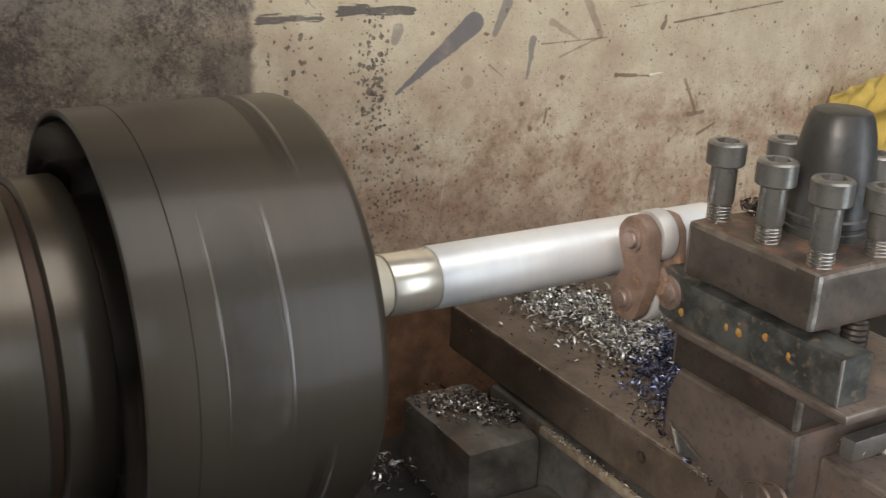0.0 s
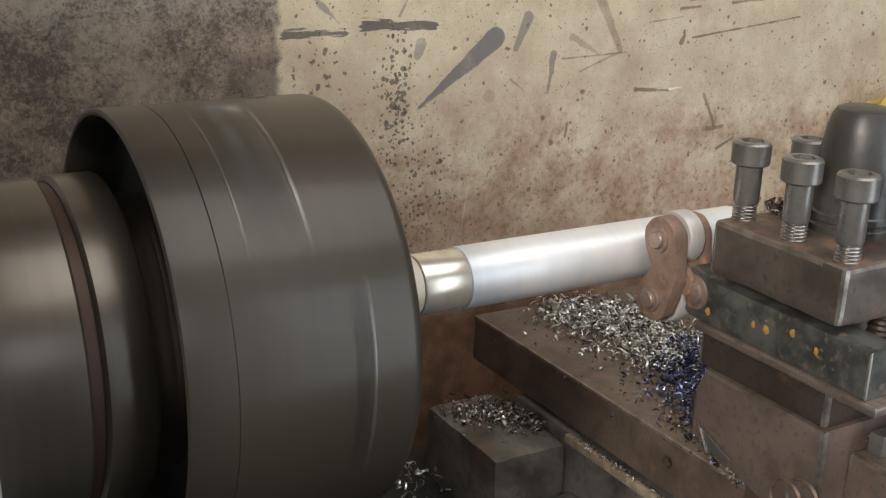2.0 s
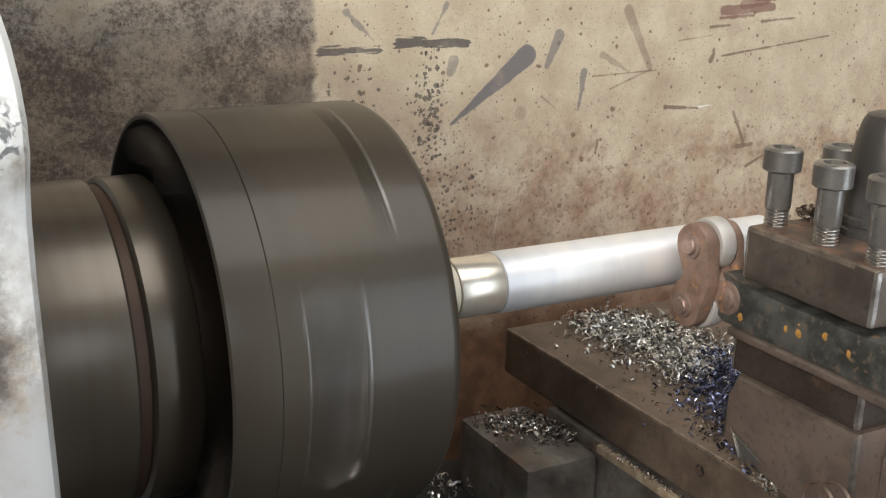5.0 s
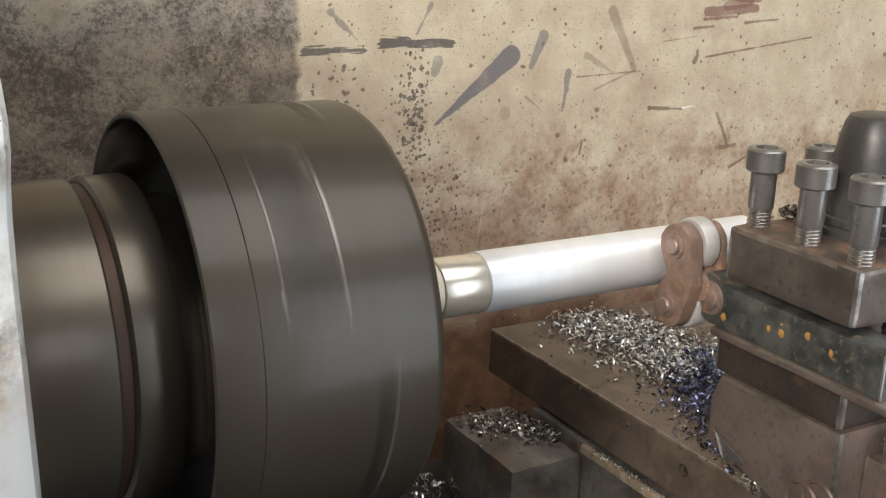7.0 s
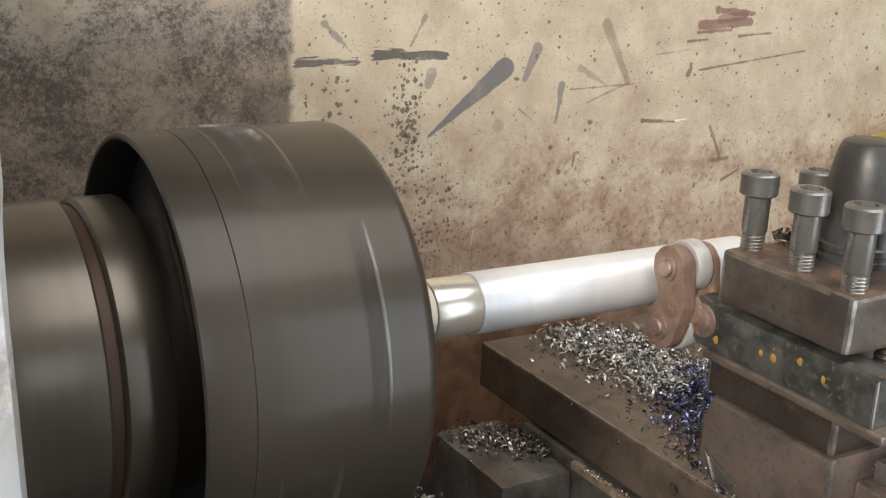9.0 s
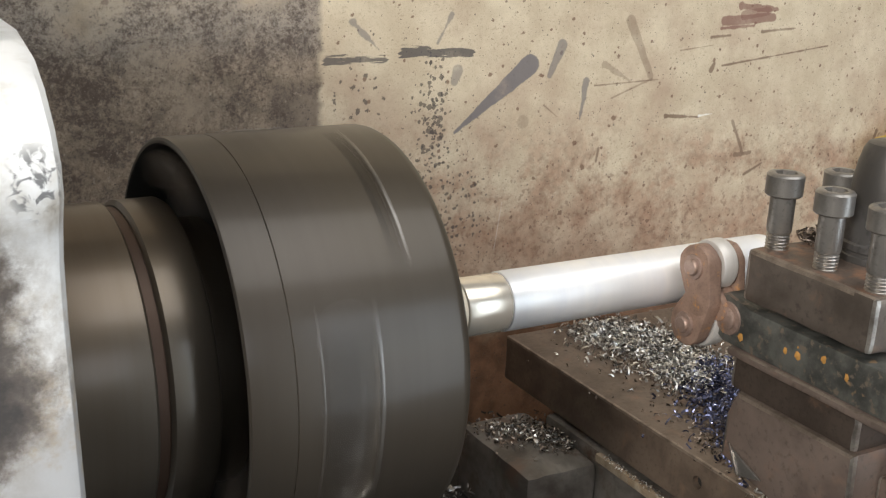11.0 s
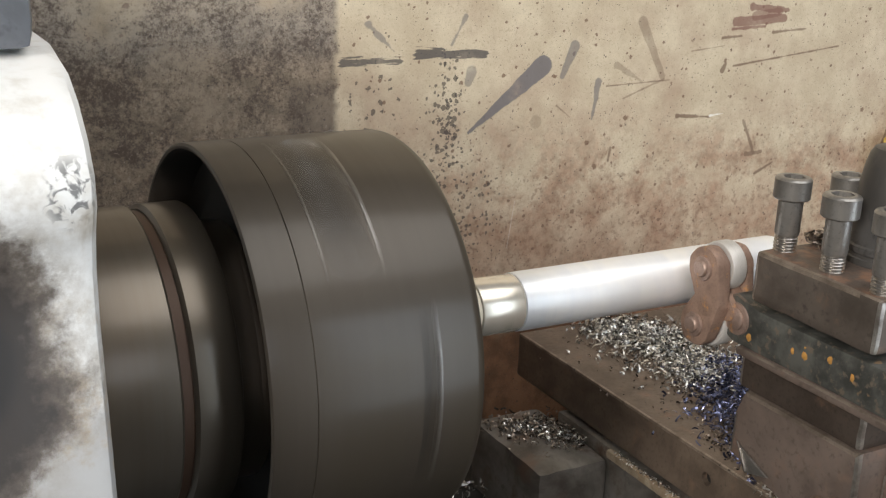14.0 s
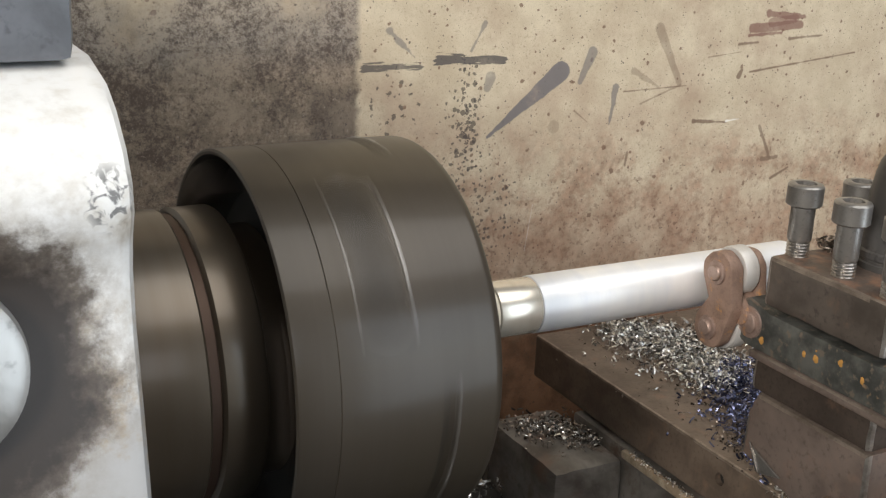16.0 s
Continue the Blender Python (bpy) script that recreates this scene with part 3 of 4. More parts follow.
# ---- headstock ----
def headstock():
    top = thing("headstock", "dirty white cast lathe headstock with an oily boss", "headstock")
    x1 = -0.1325
    profile = [(-0.145, 0.86), (-0.136, 1.07), (-0.1305, 1.116), (-0.1255, 1.142), (-0.121, 1.162), (-0.1198, 1.178), (-0.1215, 1.188), (-0.1245, 1.1955), (-0.1235, 1.203), (-0.118, 1.211), (-0.1085, 1.2190), (-0.098, 1.2245), (-0.075, 1.229), (0.2, 1.229), (0.2, 0.86)]
    bm = bmesh.new()
    cols = []
    for x, inset in ((-0.55, 0.0), (x1 - 0.006, 0.0), (x1 - 0.002, 0.0016), (x1, 0.006)):
        cols.append([bm.verts.new((x, y + (inset if y < 0.1 else 0), z)) for y, z in profile])
    n = len(profile)
    for a, b in zip(cols, cols[1:]):
        for k in range(n):
            bm.faces.new((a[k], a[(k + 1) % n], b[(k + 1) % n], b[k]))
    bm.faces.new(cols[0])
    bm.faces.new(list(reversed(cols[-1])))
    bmesh.ops.recalc_face_normals(bm, faces=list(bm.faces))
    part("casting", bm, HEAD, top)
    part("lid", chipped_box(-0.55, -0.139, -0.085, 0.19, 1.2295, 1.262, 0.004, 0.0006), worn_metal("grey_lid_paint", (0.16, 0.17, 0.19), (0.1, 0.105, 0.115), rough=0.5, metal=0.1), top, "grey painted headstock lid")
    boss = part("boss", turned([(0.012, 0.0), (0.012, 0.021), (0.010, 0.0245), (0.0, 0.026), (-0.03, 0.026)], axis='Z', seg=64), worn_metal("scraped_boss_steel", (0.6, 0.6, 0.58), (0.3, 0.29, 0.27), rough=0.4, metal=0.6, scale=40), top, "scraped bare steel boss")
    boss.matrix_basis = pose(-0.187, -0.118, 1.159, 90, 0, 0) @ pose(0, 0, 0, -8, 0, 0)
    screw = part("screw", turned([(0.0165, 0.0), (0.0165, 0.0032), (0.0155, 0.004), (0.010, 0.004)], axis='Z', seg=24), DARK, boss, "small dark screw")
    screw.matrix_basis = pose(0.009, -0.008, -0.002)
    bearing = part("bearing_cover", turned([(-0.134, 0.066), (-0.1305, 0.066), (-0.1295, 0.0645), (-0.1295, 0.0595), (-0.134, 0.0595)], seg=96, close=True), GROOVE, top, "oily bearing cover ring")
    bearing.location = (0, 0, AXIS_Z)
    return top


headstock()


# ---- spindle, chuck and bar: they turn together ----
def spinning():
    top = thing("lathe_chuck", "dark oiled steel lathe chuck, spinning, on its spindle nose", "chuck", at=(0, 0, AXIS_Z))
    spindle = part("spindle", turned([(-0.18, 0.056), (-0.133, 0.056), (-0.128, 0.0585), (-0.0955, 0.0585), (-0.0945, 0.0575)], seg=128), SPINDLE, top, "oil-stained ground spindle flange")
    part("spindle_groove", turned([(-0.0945, 0.0562), (-0.0905, 0.0562)], seg=128), GROOVE, top, "rust-brown groove")
    part("flange", turned([(-0.0905, 0.0568), (-0.0893, 0.0585), (-0.0752, 0.0585), (-0.0740, 0.0578), (-0.0735, 0.0566), (-0.0735, 0.050), (-0.06, 0.050)], seg=128), SPINDLE, top, "ground steel flange")
    r = 0.08
    body = part("chuck_body", turned([(-0.055, 0.05), (-0.055, 0.0765), (-0.0705, 0.0770), (-0.0718, 0.0778), (-0.072, r - 0.0012), (-0.0714, r - 0.0002), (-0.0705, r), (-0.05595, r), (-0.0557, r - 0.0003), (-0.05545, r),
                                      (0.0055, r), (0.0075, r - 0.0005), (0.0090, r - 0.0015), (0.0098, r - 0.0028), (0.0100, r - 0.0045), (0.0100, 0.016), (-0.03, 0.016)], seg=160), CHUCK, top)
    cutters = []
    for k, (x, half, width) in enumerate(((-0.0360, 0.0095, 0.0), (-0.0130, 0.0030, 0.010)) * 3):
        turn = pose(0, 0, 0, 60 * k, 0, 0)
        if width:
            bm = box(x - half, x + half, -width, width, r - 0.006, r + 0.01, 0.0015)
        else:
            bm = turned([(r - 0.007, half), (r - 0.0016, half), (r + 0.012, half + 0.0136)], axis='Z', seg=32)
            bmesh.ops.translate(bm, verts=list(bm.verts), vec=(x, 0, 0))
        bm.transform(turn)
        cutters.append(bm)
    carve(body, cutters)
    # Recess, slot and socket faces go near-black: their shade put into the colour.
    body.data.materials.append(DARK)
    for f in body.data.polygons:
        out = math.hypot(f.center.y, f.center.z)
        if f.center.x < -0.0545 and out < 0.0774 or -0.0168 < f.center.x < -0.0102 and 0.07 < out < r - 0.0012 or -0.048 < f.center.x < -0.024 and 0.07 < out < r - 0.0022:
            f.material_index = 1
    for k in (0, 2, 4):
        # Key socket in the same near-black, the shade of its hole as colour.
        socket = part("key_socket", turned([(-0.0065, 0.0092), (-0.0012, 0.0090), (-0.0008, 0.0080), (-0.0022, 0.0062), (-0.0065, 0.0060)], axis='Z', seg=40, close=True), DARK, top, "key socket, near-black for the shade inside it")
        socket.matrix_basis = pose(0, 0, 0, 60 * k, 0, 0) @ pose(-0.0360, 0, r)
        # Chamfer ring coloured bright, so the glint is in the material.
        rim = part("socket_rim", turned([(-0.0045, 0.0095), (-0.0012, 0.0107), (0.0007, 0.0117), (0.0010, 0.0111), (-0.0008, 0.0101), (-0.0045, 0.0090)], axis='Z', seg=48, close=True), CHUCK_EDGE, top, "socket rim with its glint in the colour")
        rim.matrix_basis = pose(0, 0, 0, 60 * k, 0, 0) @ pose(-0.0360, 0, r)
    for k in (0, 2, 4):
        # Bright bars added beside each socket, painted glints that smear into streaks.
        for x, w in ((-0.0470, 0.0008), (-0.0262, 0.0014)):
            edge = part("socket_glint", box(x, x + w, -0.0105, 0.0105, r - 0.003, r + 0.0004, 0.0004), CHUCK_EDGE, top, "bright bar added as the glint of the socket edge")
            edge.matrix_basis = pose(0, 0, 0, 60 * k, 0, 0)
    # One added bright bar per slot, a painted glint on its lit wall.
    for k in range(3):
        lip = part("slot_glint", box(-0.0100, -0.0086, -0.0098, 0.0098, r - 0.003, r + 0.0004, 0.0005), CHUCK_EDGE, top, "bright bar added as the glint of the slot edge")
        lip.matrix_basis = pose(0, 0, 0, 120 * k + 60, 0, 0)
    for k in range(3):
        bm = merge(box(-0.0735, -0.0545, -0.010, 0.010, 0.061, 0.0755, 0.003), turned([(-0.0765, 0.0), (-0.0765, 0.005), (-0.0755, 0.006), (-0.072, 0.006)], seg=24, at=(0, 0, 0.0685)))
        lug = part("clamp_lug", bm, LUG, top, "steel mounting lug with a nut")
        lug.matrix_basis = pose(0, 0, 0, 120 * k + 35, 0, 0)
    for k in range(3):
        jaw = part("jaw", merge(box(0.0103, 0.020, -0.009, 0.009, 0.0135, 0.050, 0.0015), box(0.020, 0.032, -0.009, 0.009, 0.0135, 0.024, 0.0015)), BOLT, top, "stepped steel chuck jaw")
        jaw.matrix_basis = pose(0, 0, 0, 120 * k + 60, 0, 0)
    bar = thing("metal_bar", "freshly turned bright aluminium bar held in the chuck", "bar", at=(0, 0, AXIS_Z))
    part("sleeve", turned([(0.002, 0.0124), (0.0470, 0.0124), (0.0476, 0.0121)], seg=96), SLEEVE, bar, "cream-tinted matt alloy end")
    part("neck", turned([(0.0478, 0.0122), (0.0482, 0.0127), (0.0486, 0.0128), (0.0688, 0.0128), (0.0692, 0.0126)], seg=96), NECK, bar, "mirror-bright polished neck")
    part("shaft", turned([(0.0690, 0.0124), (0.0695, 0.0131), (0.0702, 0.0132), (0.2205, 0.0132), (0.2222, 0.0128), (0.2235, 0.0112)], seg=128), ROD, bar)
    return top, bar


CHUCK_THING, BAR_THING = spinning()


# ---- tool post with the knurling tool ----
def knurling_tool():
    top = thing("knurling_tool", "rusty two-wheel knurling tool on a dark painted bar", "knurling tool")
    y0, z0, z1, x0, x1 = -0.1322, 1.0803, 1.0996, 0.166, 0.1825
    pz, py = 1.0918, -0.0390
    outline = [(y0, z1), (y0, z0), (py - 0.004, z0)] + [(py + 0.0100 * math.cos(a), pz + 0.0116 * math.sin(a)) for a in [radians(-80 + 10 * k) for k in range(17)]] + [(py - 0.004, z1 + 0.0022)] + [(py - 0.012, z1)]
    shank = worn_part("shank", prism(outline, x0, x1, 0.0009), BAR, top)
    for y, z, r, s in ((-0.0475, 1.0858, 0.0019, 1.2), (-0.0738, 1.0893, 0.0013, 1.5), (-0.0808, 1.0898, 0.0020, 1.2), (-0.0945, 1.0935, 0.0017, 1.3), (-0.1070, 1.0905, 0.0012, 1.7), (-0.0805, 1.0935, 0.0006, 1.0),):
        r *= 0.82
        bm = turned([(-0.0003, r), (0.0, r), (0.00012, r * 0.8)], seg=14)
        for v in bm.verts:
            v.co.z *= s
            v.co += Vector((0, noise.noise(v.co * 900 + Vector((y * 99, 0, 0))), noise.noise(v.co * 900 + Vector((0, y * 77, 5))))) * r * 0.45
            v.co.x *= -1
        bmesh.ops.recalc_face_normals(bm, faces=list(bm.faces))
        fleck = part("paint_fleck", bm, FLECK, shank, "orange fleck")
        fleck.location = (x0, y, z)
    # two cheek plates with their lobes, the wheels between them
    up, down, mid = (-0.0245, 1.1126), (-0.0223, 1.0846), (-0.0290, 1.0985)
    for a, b in ((0.1556, 0.163), (0.1725, 0.177)):
        bm = merge(prism(hull(up, 0.0100, mid, 0.0078), a, b, 0.0012), prism(hull(down, 0.0100, mid, 0.0078), a + 0.0002, b - 0.0002, 0.0012))
        part("cheek_plate", rough_up(bm, 0.0004, 260), RUSTY, top, "rusty iron cheek plate")
    part("yoke", prism(hull(mid, 0.0058, (-0.0345, 1.0945), 0.0050), 0.1628, 0.1727, 0.0006), RUSTY, top)
    for (y, z), r in ((up, 0.0056), (down, 0.0056), ((py, pz), 0.0074)):
        pin = part("pivot_pin", merge(turned([(-0.0024, 0.0), (-0.0024, r * 0.58), (-0.0019, r * 0.68), (-0.0011, r * 0.7), (-0.0009, r), (0.0003, r * 1.05), (0.012, r * 0.8)], seg=32)), PIN, top, "worn brown pivot pin")
        pin.location = (0.1556 if z != pz else 0.166, y, z)
    wheels = []
    for y, z in (up, down):
        rows = []
        seg = 120
        for x, r in ((0.1635, 0.0092), (0.1638, 0.0110), (0.1646, 0.0115), (0.1710, 0.0115), (0.1717, 0.0110), (0.172, 0.0092)):
            rows.append((x - 0.1678, r))
        bm = turned(rows, seg=seg)
        for v in bm.verts:
            a = math.atan2(v.co.z, v.co.y)
            rr = math.hypot(v.co.y, v.co.z)
            if rr > 0.0113:
                v.co.y *= 1 + 0.008 * math.cos(a * 60)
                v.co.z *= 1 + 0.008 * math.cos(a * 60)
        wheel = part("knurl_wheel", bm, WHEEL, top, "pale steel knurl wheel")
        wheel.location = (0.1678, y, z)
        wheels.append(wheel)
    return wheels


WHEELS = knurling_tool()


def socket_bolt(x, y, top_z, base_z, name="clamp_bolt"):
    """A socket-head bolt, its origin at the post's top face."""
    bolt = thing(name, "oiled black steel socket-head bolt with bare threads", "bolt", "tool post bolts", at=(x, y, base_z))
    h = top_z - base_z
    head = part("head", turned([(h - 0.0098, 0.0055), (h - 0.0098, 0.0074), (h - 0.0092, 0.0080), (h - 0.0011, 0.0080), (h - 0.0003, 0.0074), (h, 0.0066), (h, 0.0049)], axis='Z', seg=48), BOLT, bolt)
    # hexagon socket
    bm = bmesh.new()
    upper = [bm.verts.new((0.005 * math.cos(k * math.pi / 3), 0.005 * math.sin(k * math.pi / 3), h + 0.001)) for k in range(6)]
    lower = [bm.verts.new((v.co.x, v.co.y, h - 0.006)) for v in upper]
    bm.faces.new(upper)
    bm.faces.new(list(reversed(lower)))
    for k in range(6):
        bm.faces.new((upper[k], lower[k], lower[(k + 1) % 6], upper[(k + 1) % 6]))
    bmesh.ops.recalc_face_normals(bm, faces=list(bm.faces))
    carve(head, [bm])
    part("shank", turned([(0.0070, 0.0050), (0.0080, 0.0054), (h - 0.0098, 0.0054)], axis='Z', seg=32), BOLT, bolt)
    rows = []
    for k in range(7):
        z = -0.002 + 0.00145 * k
        rows += [(z, 0.0044), (z + 0.0005, 0.0051), (z + 0.0008, 0.0051)]
    part("thread", turned(rows, axis='Z', seg=32), THREAD, bolt, "bare shiny thread")
    return bolt


def tool_post():
    top = thing("tool_post", "blackened square four-way tool post with rusty top", "tool post")
    x0, x1, y0, y1 = 0.165, 0.236, -0.1165, -0.0465
    upper = chipped_box(x0, x1, y0, y1, 1.1035, 1.1268, 0.0021, 0.0005, 6)
    upper.normal_update()
    block = part("upper_block", upper, [POST, POST_TOP, EDGE, RIM], top)
    for f in block.data.polygons:
        f.material_index = 1 if f.normal.z > 0.955 else 0
    rub_rim(block, 3, 0.0018)
    brighten_edges(block, 2, 0.0021)
    part("core", chipped_box(0.184, 0.217, -0.098, -0.065, 1.0802, 1.1036, 0.001, 0.0002), POST, top)
    worn_part("base_plate", chipped_box(0.1645, 0.238, -0.1385, -0.042, 1.0762, 1.0801, 0.0010, 0.0003), BLOCK, top, "thin dark base plate")
    dome = part("clamp_hub", turned([(1.1268, 0.0172), (1.1295, 0.0172), (1.1300, 0.0165), (1.1312, 0.0165), (1.1320, 0.0171), (1.1345, 0.0171), (1.1352, 0.0160), (1.150, 0.0160), (1.160, 0.0154), (1.168, 0.0142), (1.1735, 0.0128), (1.1762, 0.0112), (1.1770, 0.009)], axis='Z', seg=64), GLOBE, top, "domed grey clamping hub")
    dome.location = (0.2085, -0.0790, 0)
    stud = part("stud", turned([(1.0801, 0.005)] + [(1.0801 + 0.0012 * k, 0.0049 + 0.0006 * (k % 2)) for k in range(1, 19)], axis='Z', seg=24), DARKENED_IRON, top, "dark threaded clamp bolt end")
    stud.location = (0.2, -0.1085, 0)
    for x, y, tz in ((0.1775, -0.0505, 1.1600), (0.1758, -0.0797, 1.1598), (0.1738, -0.1085, 1.1606), (0.2085, -0.0535, 1.1590), (0.2050, -0.1085, 1.1540), (0.2285, -0.0835, 1.1580)):
        socket_bolt(x, y, tz, 1.1268)


tool_post()


# ---- compound slide and cross slide ----
def slides():
    comp = thing("compound_slide", "worn brown cast-iron compound slide under the tool post", "compound slide")
    # Shade under the base plate's overhang is put into this plate's colour.
    worn_part("top_plate", chipped_box(0.1722, 0.246, -0.1112, -0.0385, 1.0576, 1.0761, 0.0022, 0.0004), DARKENED_IRON, comp, "iron plate with the shade of the overhang in its colour")
    # body with a slanted far end
    pts = [(-0.1128, 1.0575), (-0.1140, 1.006), (-0.0385, 1.024), (-0.0395, 1.045), (-0.0445, 1.0575)]
    worn_part("body", rough_up(prism(pts, 0.1712, 0.25, 0.0022), 0.0003, 150), BLOCK, comp)
    part("swivel_base", chipped_box(0.196, 0.262, -0.20, -0.052, 0.9875, 1.0235, 0.003, 0.0004), SLIDE, comp)
    worn_part("near_ledge", chipped_box(0.186, 0.33, -0.235, -0.1135, 1.012, 1.046, 0.002, 0.0004), BLOCK, comp, "dark red-brown iron ledge")
    part("gib_strip", chipped_box(0.192, 0.33, -0.124, -0.117, 1.0462, 1.0555, 0.001, 0.0003), BOLT, comp, "shiny steel gib strip")
    for y, z in ((-0.0985, 1.0215), (-0.1070, 1.0255)):
        clip = part("spring_clip", turned([(-0.0010, 0.0080), (0.0, 0.0088), (0.0010, 0.0080), (0.0, 0.0072)], seg=40, close=True), POST_TOP, comp, "curved iron clip")
        clip.location = (0.1705, y, z)
    guard = part("chip_guard", prism([(-0.0460, 1.0310), (-0.0526, 1.0195), (-0.0665, 1.0235)], 0.1695, 0.1708, 0.0003), BOLT, comp, "small triangular steel guard")
    part("bent_edge", prism([(-0.0452, 1.0328), (-0.0461, 1.0325), (-0.0531, 1.0205), (-0.0522, 1.0203)], 0.1688, 0.1696, 0.0001), THREAD, guard, "bright bent steel edge")
    cross = thing("cross_slide", "brown oiled cast-iron cross slide strewn with swarf", "cross slide")
    bm = chipped_box(0.2098, 0.40, -0.36, 0.2045, 0.9565, 0.9868, 0.0016, 0.0003, 9)
    slab = part("slide_plate", bm, [SLIDE, RIM], cross)
    rub_rim(slab, 1, 0.0016)
    hole = turned([(-0.006, 0.0036), (0.006, 0.0036)], seg=24, at=(0.2098, 0.0135, 0.9735))
    carve(slab, [hole])
    part("plug", turned([(0.2135, 0.0), (0.2135, 0.0035), (0.216, 0.0035)], seg=20, at=(0, 0.0135, 0.9735)), DARK, cross)
    sad = thing("saddle", "grey oil-blackened cast-iron lathe saddle with swarf", "saddle")
    part("bridge", chipped_box(0.2065, 0.42, -0.40, 0.150, 0.885, 0.9545, 0.003, 0.0006, 9), SADDLE, sad)
    part("wing", chipped_box(0.1560, 0.2064, 0.0918, 0.172, 0.885, 0.9485, 0.0065, 0.0008), SADDLE, sad, "rounded saddle wing")
    part("front_wing", chipped_box(0.1690, 0.2063, -0.38, 0.0865, 0.85, 0.9200, 0.003, 0.0006), SADDLE, sad, "lower saddle wing")
    part("ledge", chipped_box(0.2024, 0.2066, -0.40, 0.0915, 0.9500, 0.9556, 0.0016, 0.0006), LEDGE, sad, "sandy rust-crusted saddle ledge")
    bed = thing("lathe_bed", "near-black cast-iron lathe bed with ways", "lathe bed")
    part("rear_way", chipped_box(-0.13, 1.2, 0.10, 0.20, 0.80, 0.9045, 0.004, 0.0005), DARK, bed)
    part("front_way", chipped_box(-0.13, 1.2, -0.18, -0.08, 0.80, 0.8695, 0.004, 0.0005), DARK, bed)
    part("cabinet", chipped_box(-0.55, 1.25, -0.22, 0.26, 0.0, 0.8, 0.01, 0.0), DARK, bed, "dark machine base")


slides()


# ---- swarf ----
def swarf(name, count, spread, material, label, seed, size=(0.0012, 0.0046)):
    """Curled chips strewn where spread() puts them."""
    rnd = random.Random(seed)
    verts, faces = [], []
    for _ in range(count):
        x, y, z = spread(rnd)
        radius, turn = rnd.uniform(*size) * 0.55, rnd.uniform(1.6, 5.0)
        width, pitch = rnd.uniform(0.0005, 0.0015), rnd.uniform(0.0, 0.0012)
        lying = rnd.choice((0.0, 1.57, 1.57))
        m = Matrix.Translation((x, y, z + radius * 0.35)) @ Euler((lying + rnd.uniform(-0.7, 0.7), rnd.uniform(-0.7, 0.7), rnd.uniform(0, 6.28))).to_matrix().to_4x4()
        stretch = rnd.uniform(0.8, 1.9)
        base, n = len(verts), 5
        for k in range(n + 1):
            a = turn * k / n
            c = Vector((radius * math.cos(a) * stretch, radius * math.sin(a), pitch * k / n))
            verts.append(m @ (c + Vector((0, 0, -width / 2))))
            verts.append(m @ (c + Vector((0, 0, width / 2))))
        for k in range(n):
            b = base + 2 * k
            faces.append((b, b + 1, b + 3, b + 2))
    me = bpy.data.meshes.new(name)
    me.from_pydata(verts, [], faces)
    me.materials.append(material)
    ob = new(name, me)
    return tagged(ob, label, "swarf", kind="stuff")


def along(line, width, z, heap=0.0):
    """Scatter round a broken line of (x, y, weight), piled up to heap."""
    def spread(rnd):
        k = rnd.random() * (len(line) - 1)
        i = int(k)
        f = k - i
        (xa, ya, wa), (xb, yb, wb) = line[i], line[i + 1]
        w = wa + (wb - wa) * f
        g = rnd.gauss(0, 1)
        h = rnd.gauss(0, 1)
        x, y = xa + (xb - xa) * f + g * w * width, ya + (yb - ya) * f + h * w * width
        return x, y, z + max(0.0, rnd.random() * heap * math.exp(-(g * g + h * h) * 0.5))
    return spread


SILVER = [(0.268, 0.186, 0.4), (0.282, 0.166, 0.8), (0.290, 0.143, 1.0), (0.287, 0.118, 0.85), (0.275, 0.094, 0.45)]
PILE = [(0.270, 0.188, 0.5), (0.283, 0.168, 0.9), (0.290, 0.143, 1.05), (0.288, 0.118, 1.0), (0.278, 0.092, 0.8), (0.266, 0.062, 0.65), (0.250, 0.032, 0.5), (0.237, 0.008, 0.4), (0.226, -0.03, 0.3), (0.222, -0.07, 0.3)]
swarf("swarf_pile", 3000, along(SILVER, 0.021, 0.987, 0.005), CHIP, "bright silver metal swarf heaped on the cross slide", 4, (0.0010, 0.0044))
swarf("blue_swarf", 2100, along([(0.298, 0.105, 0.8), (0.280, 0.072, 1.0), (0.262, 0.042, 1.1), (0.247, 0.014, 0.8), (0.235, -0.012, 0.6), (0.229, -0.03, 0.3)], 0.0145, 0.987, 0.007), CHIP_BLUE, "heat-blued metal swarf on the cross slide", 5, (0.0010, 0.0046))
swarf("ledge_dust", 260, along([(0.2052, 0.085, 0.3), (0.2050, 0.03, 0.3), (0.2050, -0.06, 0.3)], 0.0040, 0.9552, 0.0006), CHIP, "fine pale swarf along the saddle ledge", 12, (0.0004, 0.0012))
swarf("swarf_crumbs", 1500, along(PILE, 0.03, 0.9868, 0.0015), CRUMB, "dark small swarf crumbs on the cross slide", 14, (0.0006, 0.0022))
swarf("saddle_swarf", 200, along([(0.176, 0.153, 0.5), (0.184, 0.142, 0.8), (0.194, 0.130, 0.7), (0.200, 0.116, 0.4)], 0.009, 0.9492, 0.002), CHIP, "silver swarf lying on the saddle wing", 6, (0.0008, 0.0034))
swarf("saddle_crumbs", 420, along([(0.170, 0.155, 0.7), (0.184, 0.142, 1.0), (0.198, 0.12, 0.6), (0.198, 0.16, 0.5)], 0.012, 0.9488, 0.002), CRUMB, "dull swarf crumbs on the saddle wing", 16, (0.0008, 0.003))
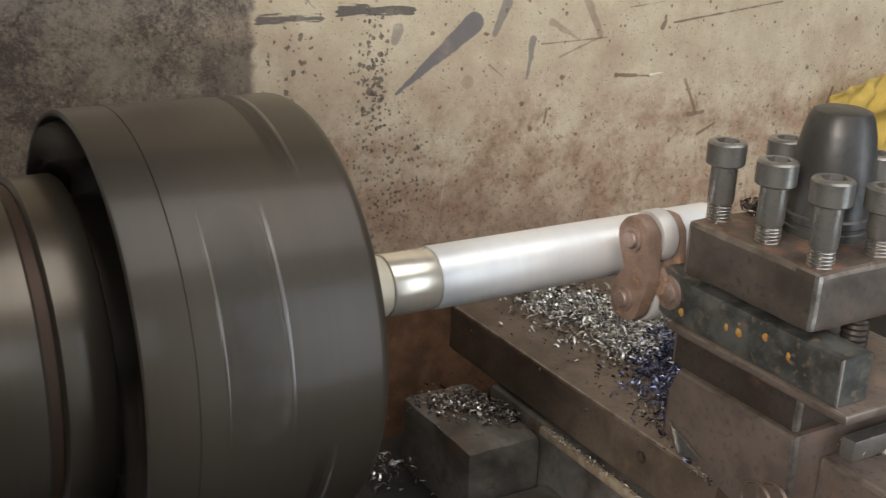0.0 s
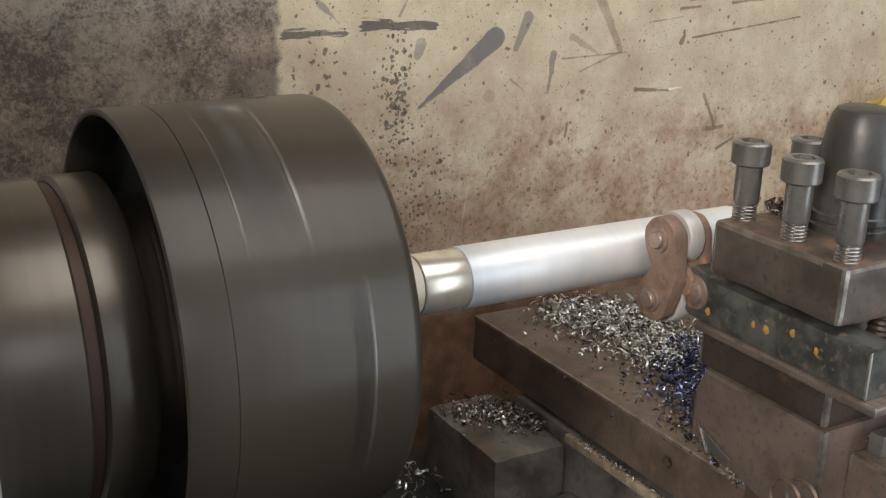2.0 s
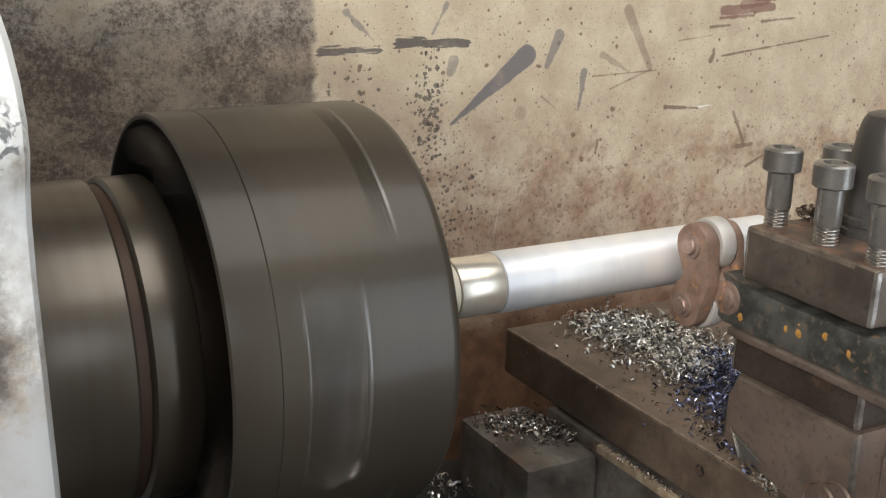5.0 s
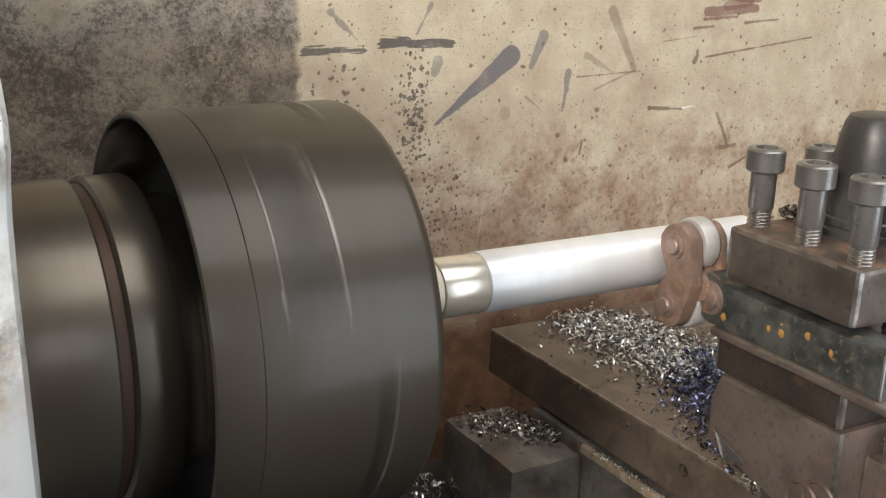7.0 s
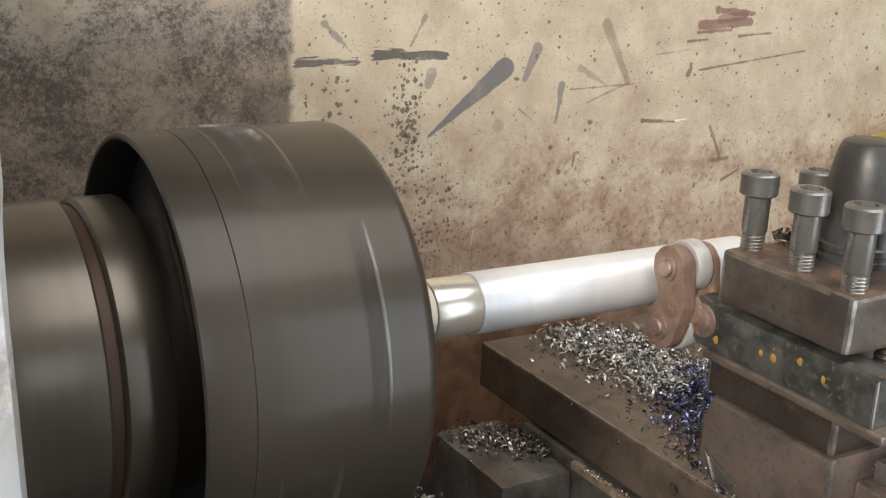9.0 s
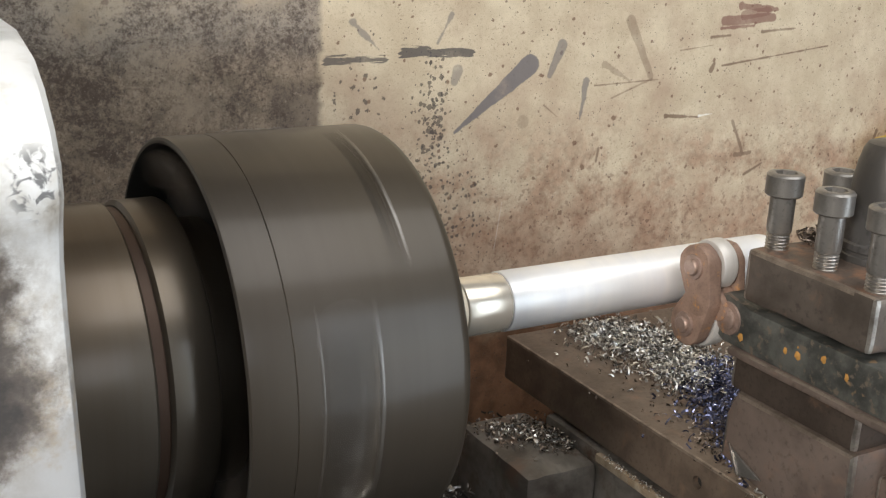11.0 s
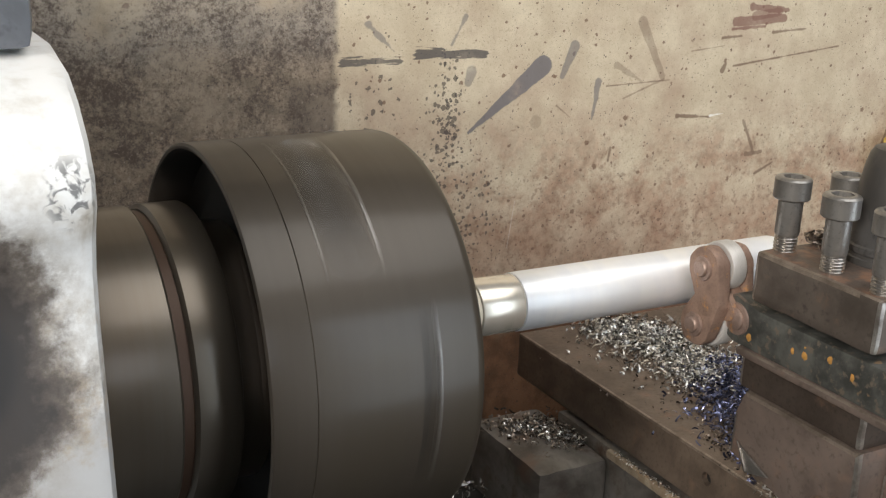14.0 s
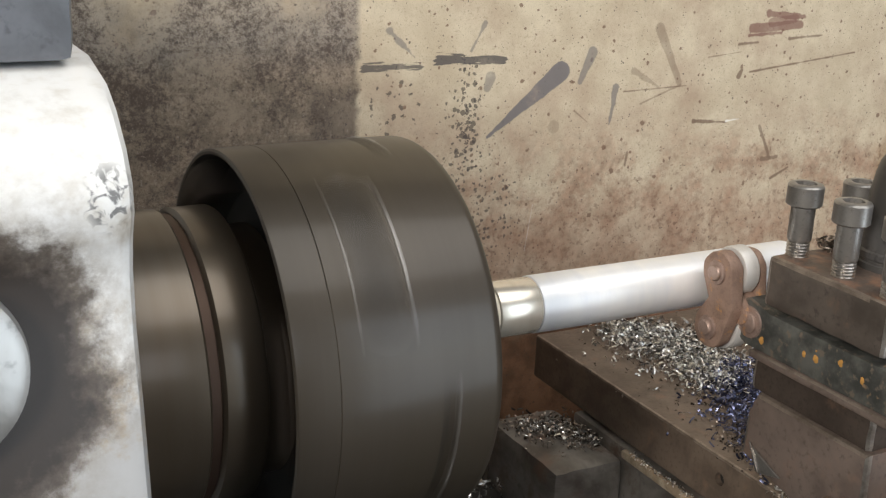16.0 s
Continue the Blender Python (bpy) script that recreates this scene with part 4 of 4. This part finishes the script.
swarf("block_foot_swarf", 150, along([(0.2155, -0.030, 0.5), (0.2150, -0.042, 0.6), (0.2170, -0.054, 0.4)], 0.0065, 0.987, 0.003), CHIP, "bright swarf lying against the compound slide", 17, (0.0010, 0.0036))
swarf("bed_swarf", 70, along([(0.13, 0.16, 1.0), (0.15, 0.15, 0.6)], 0.016, 0.905, 0.012), CHIP, "silver swarf on the dark bed", 7)
swarf("post_swarf", 80, along([(0.196, -0.050, 0.5), (0.203, -0.049, 0.4)], 0.006, 1.127, 0.006), CRUMB, "dull curled swarf on the tool post", 8)
swarf("ledge_swarf", 90, along([(0.196, -0.118, 0.5), (0.24, -0.118, 0.5)], 0.006, 1.047, 0.003), CHIP, "swarf on the compound slide", 9)


# ---- rag hanging on the panel ----
def rag():
    bm = bmesh.new()
    bmesh.ops.create_grid(bm, x_segments=50, y_segments=40, size=0.5)
    for v in bm.verts:
        x, z = v.co.x * 0.13, v.co.y * 0.10
        d = 0.014 * noise.noise(Vector((x * 38, z * 14, 2.0))) + 0.008 * noise.noise(Vector((x * 90, z * 60, 7.0)))
        edge = 0.006 * noise.noise(Vector((x * 60, z * 60, 4.0)))
        v.co = Vector((0.672 + x + edge, 0.262 + d, 1.045 + z + edge - 0.25 * x * x / 0.06))
    bmesh.ops.solidify(bm, geom=list(bm.faces), thickness=0.0015)
    cloth = part("yellow_rag", bm, RAG)
    tagged(cloth, "crumpled yellow cloth rag hanging on the panel", "rag")


rag()


def motions():
    """The chuck, the bar and the knurl wheels turn at about 257 turns a minute, a little unevenly."""
    speed, first = 1540.0, 69.0
    step = 1.0 / 30.0

    def turned_by(t):
        sway = 1.0 - abs(2.0 * (t % 1.0) - 1.0)
        lead = 0.02 * sway if t < 10.0 else -0.02 * sway if t < 15.5 else -0.02 - 0.04 * (t - 15.5)
        return speed * (t + lead)

    for ob in (CHUCK_THING, BAR_THING):
        walk(ob, [(k * step, pose(0, 0, AXIS_Z, first + turned_by(k * step), 0, 0)) for k in range(481)])
    for wheel, phase in zip(WHEELS, (0.0, 2.0)):
        x, y, z = wheel.location
        walk(wheel, [(k * step, pose(x, y, z, phase - 1.128 * turned_by(k * step), 0, 0)) for k in range(481)])


motions()
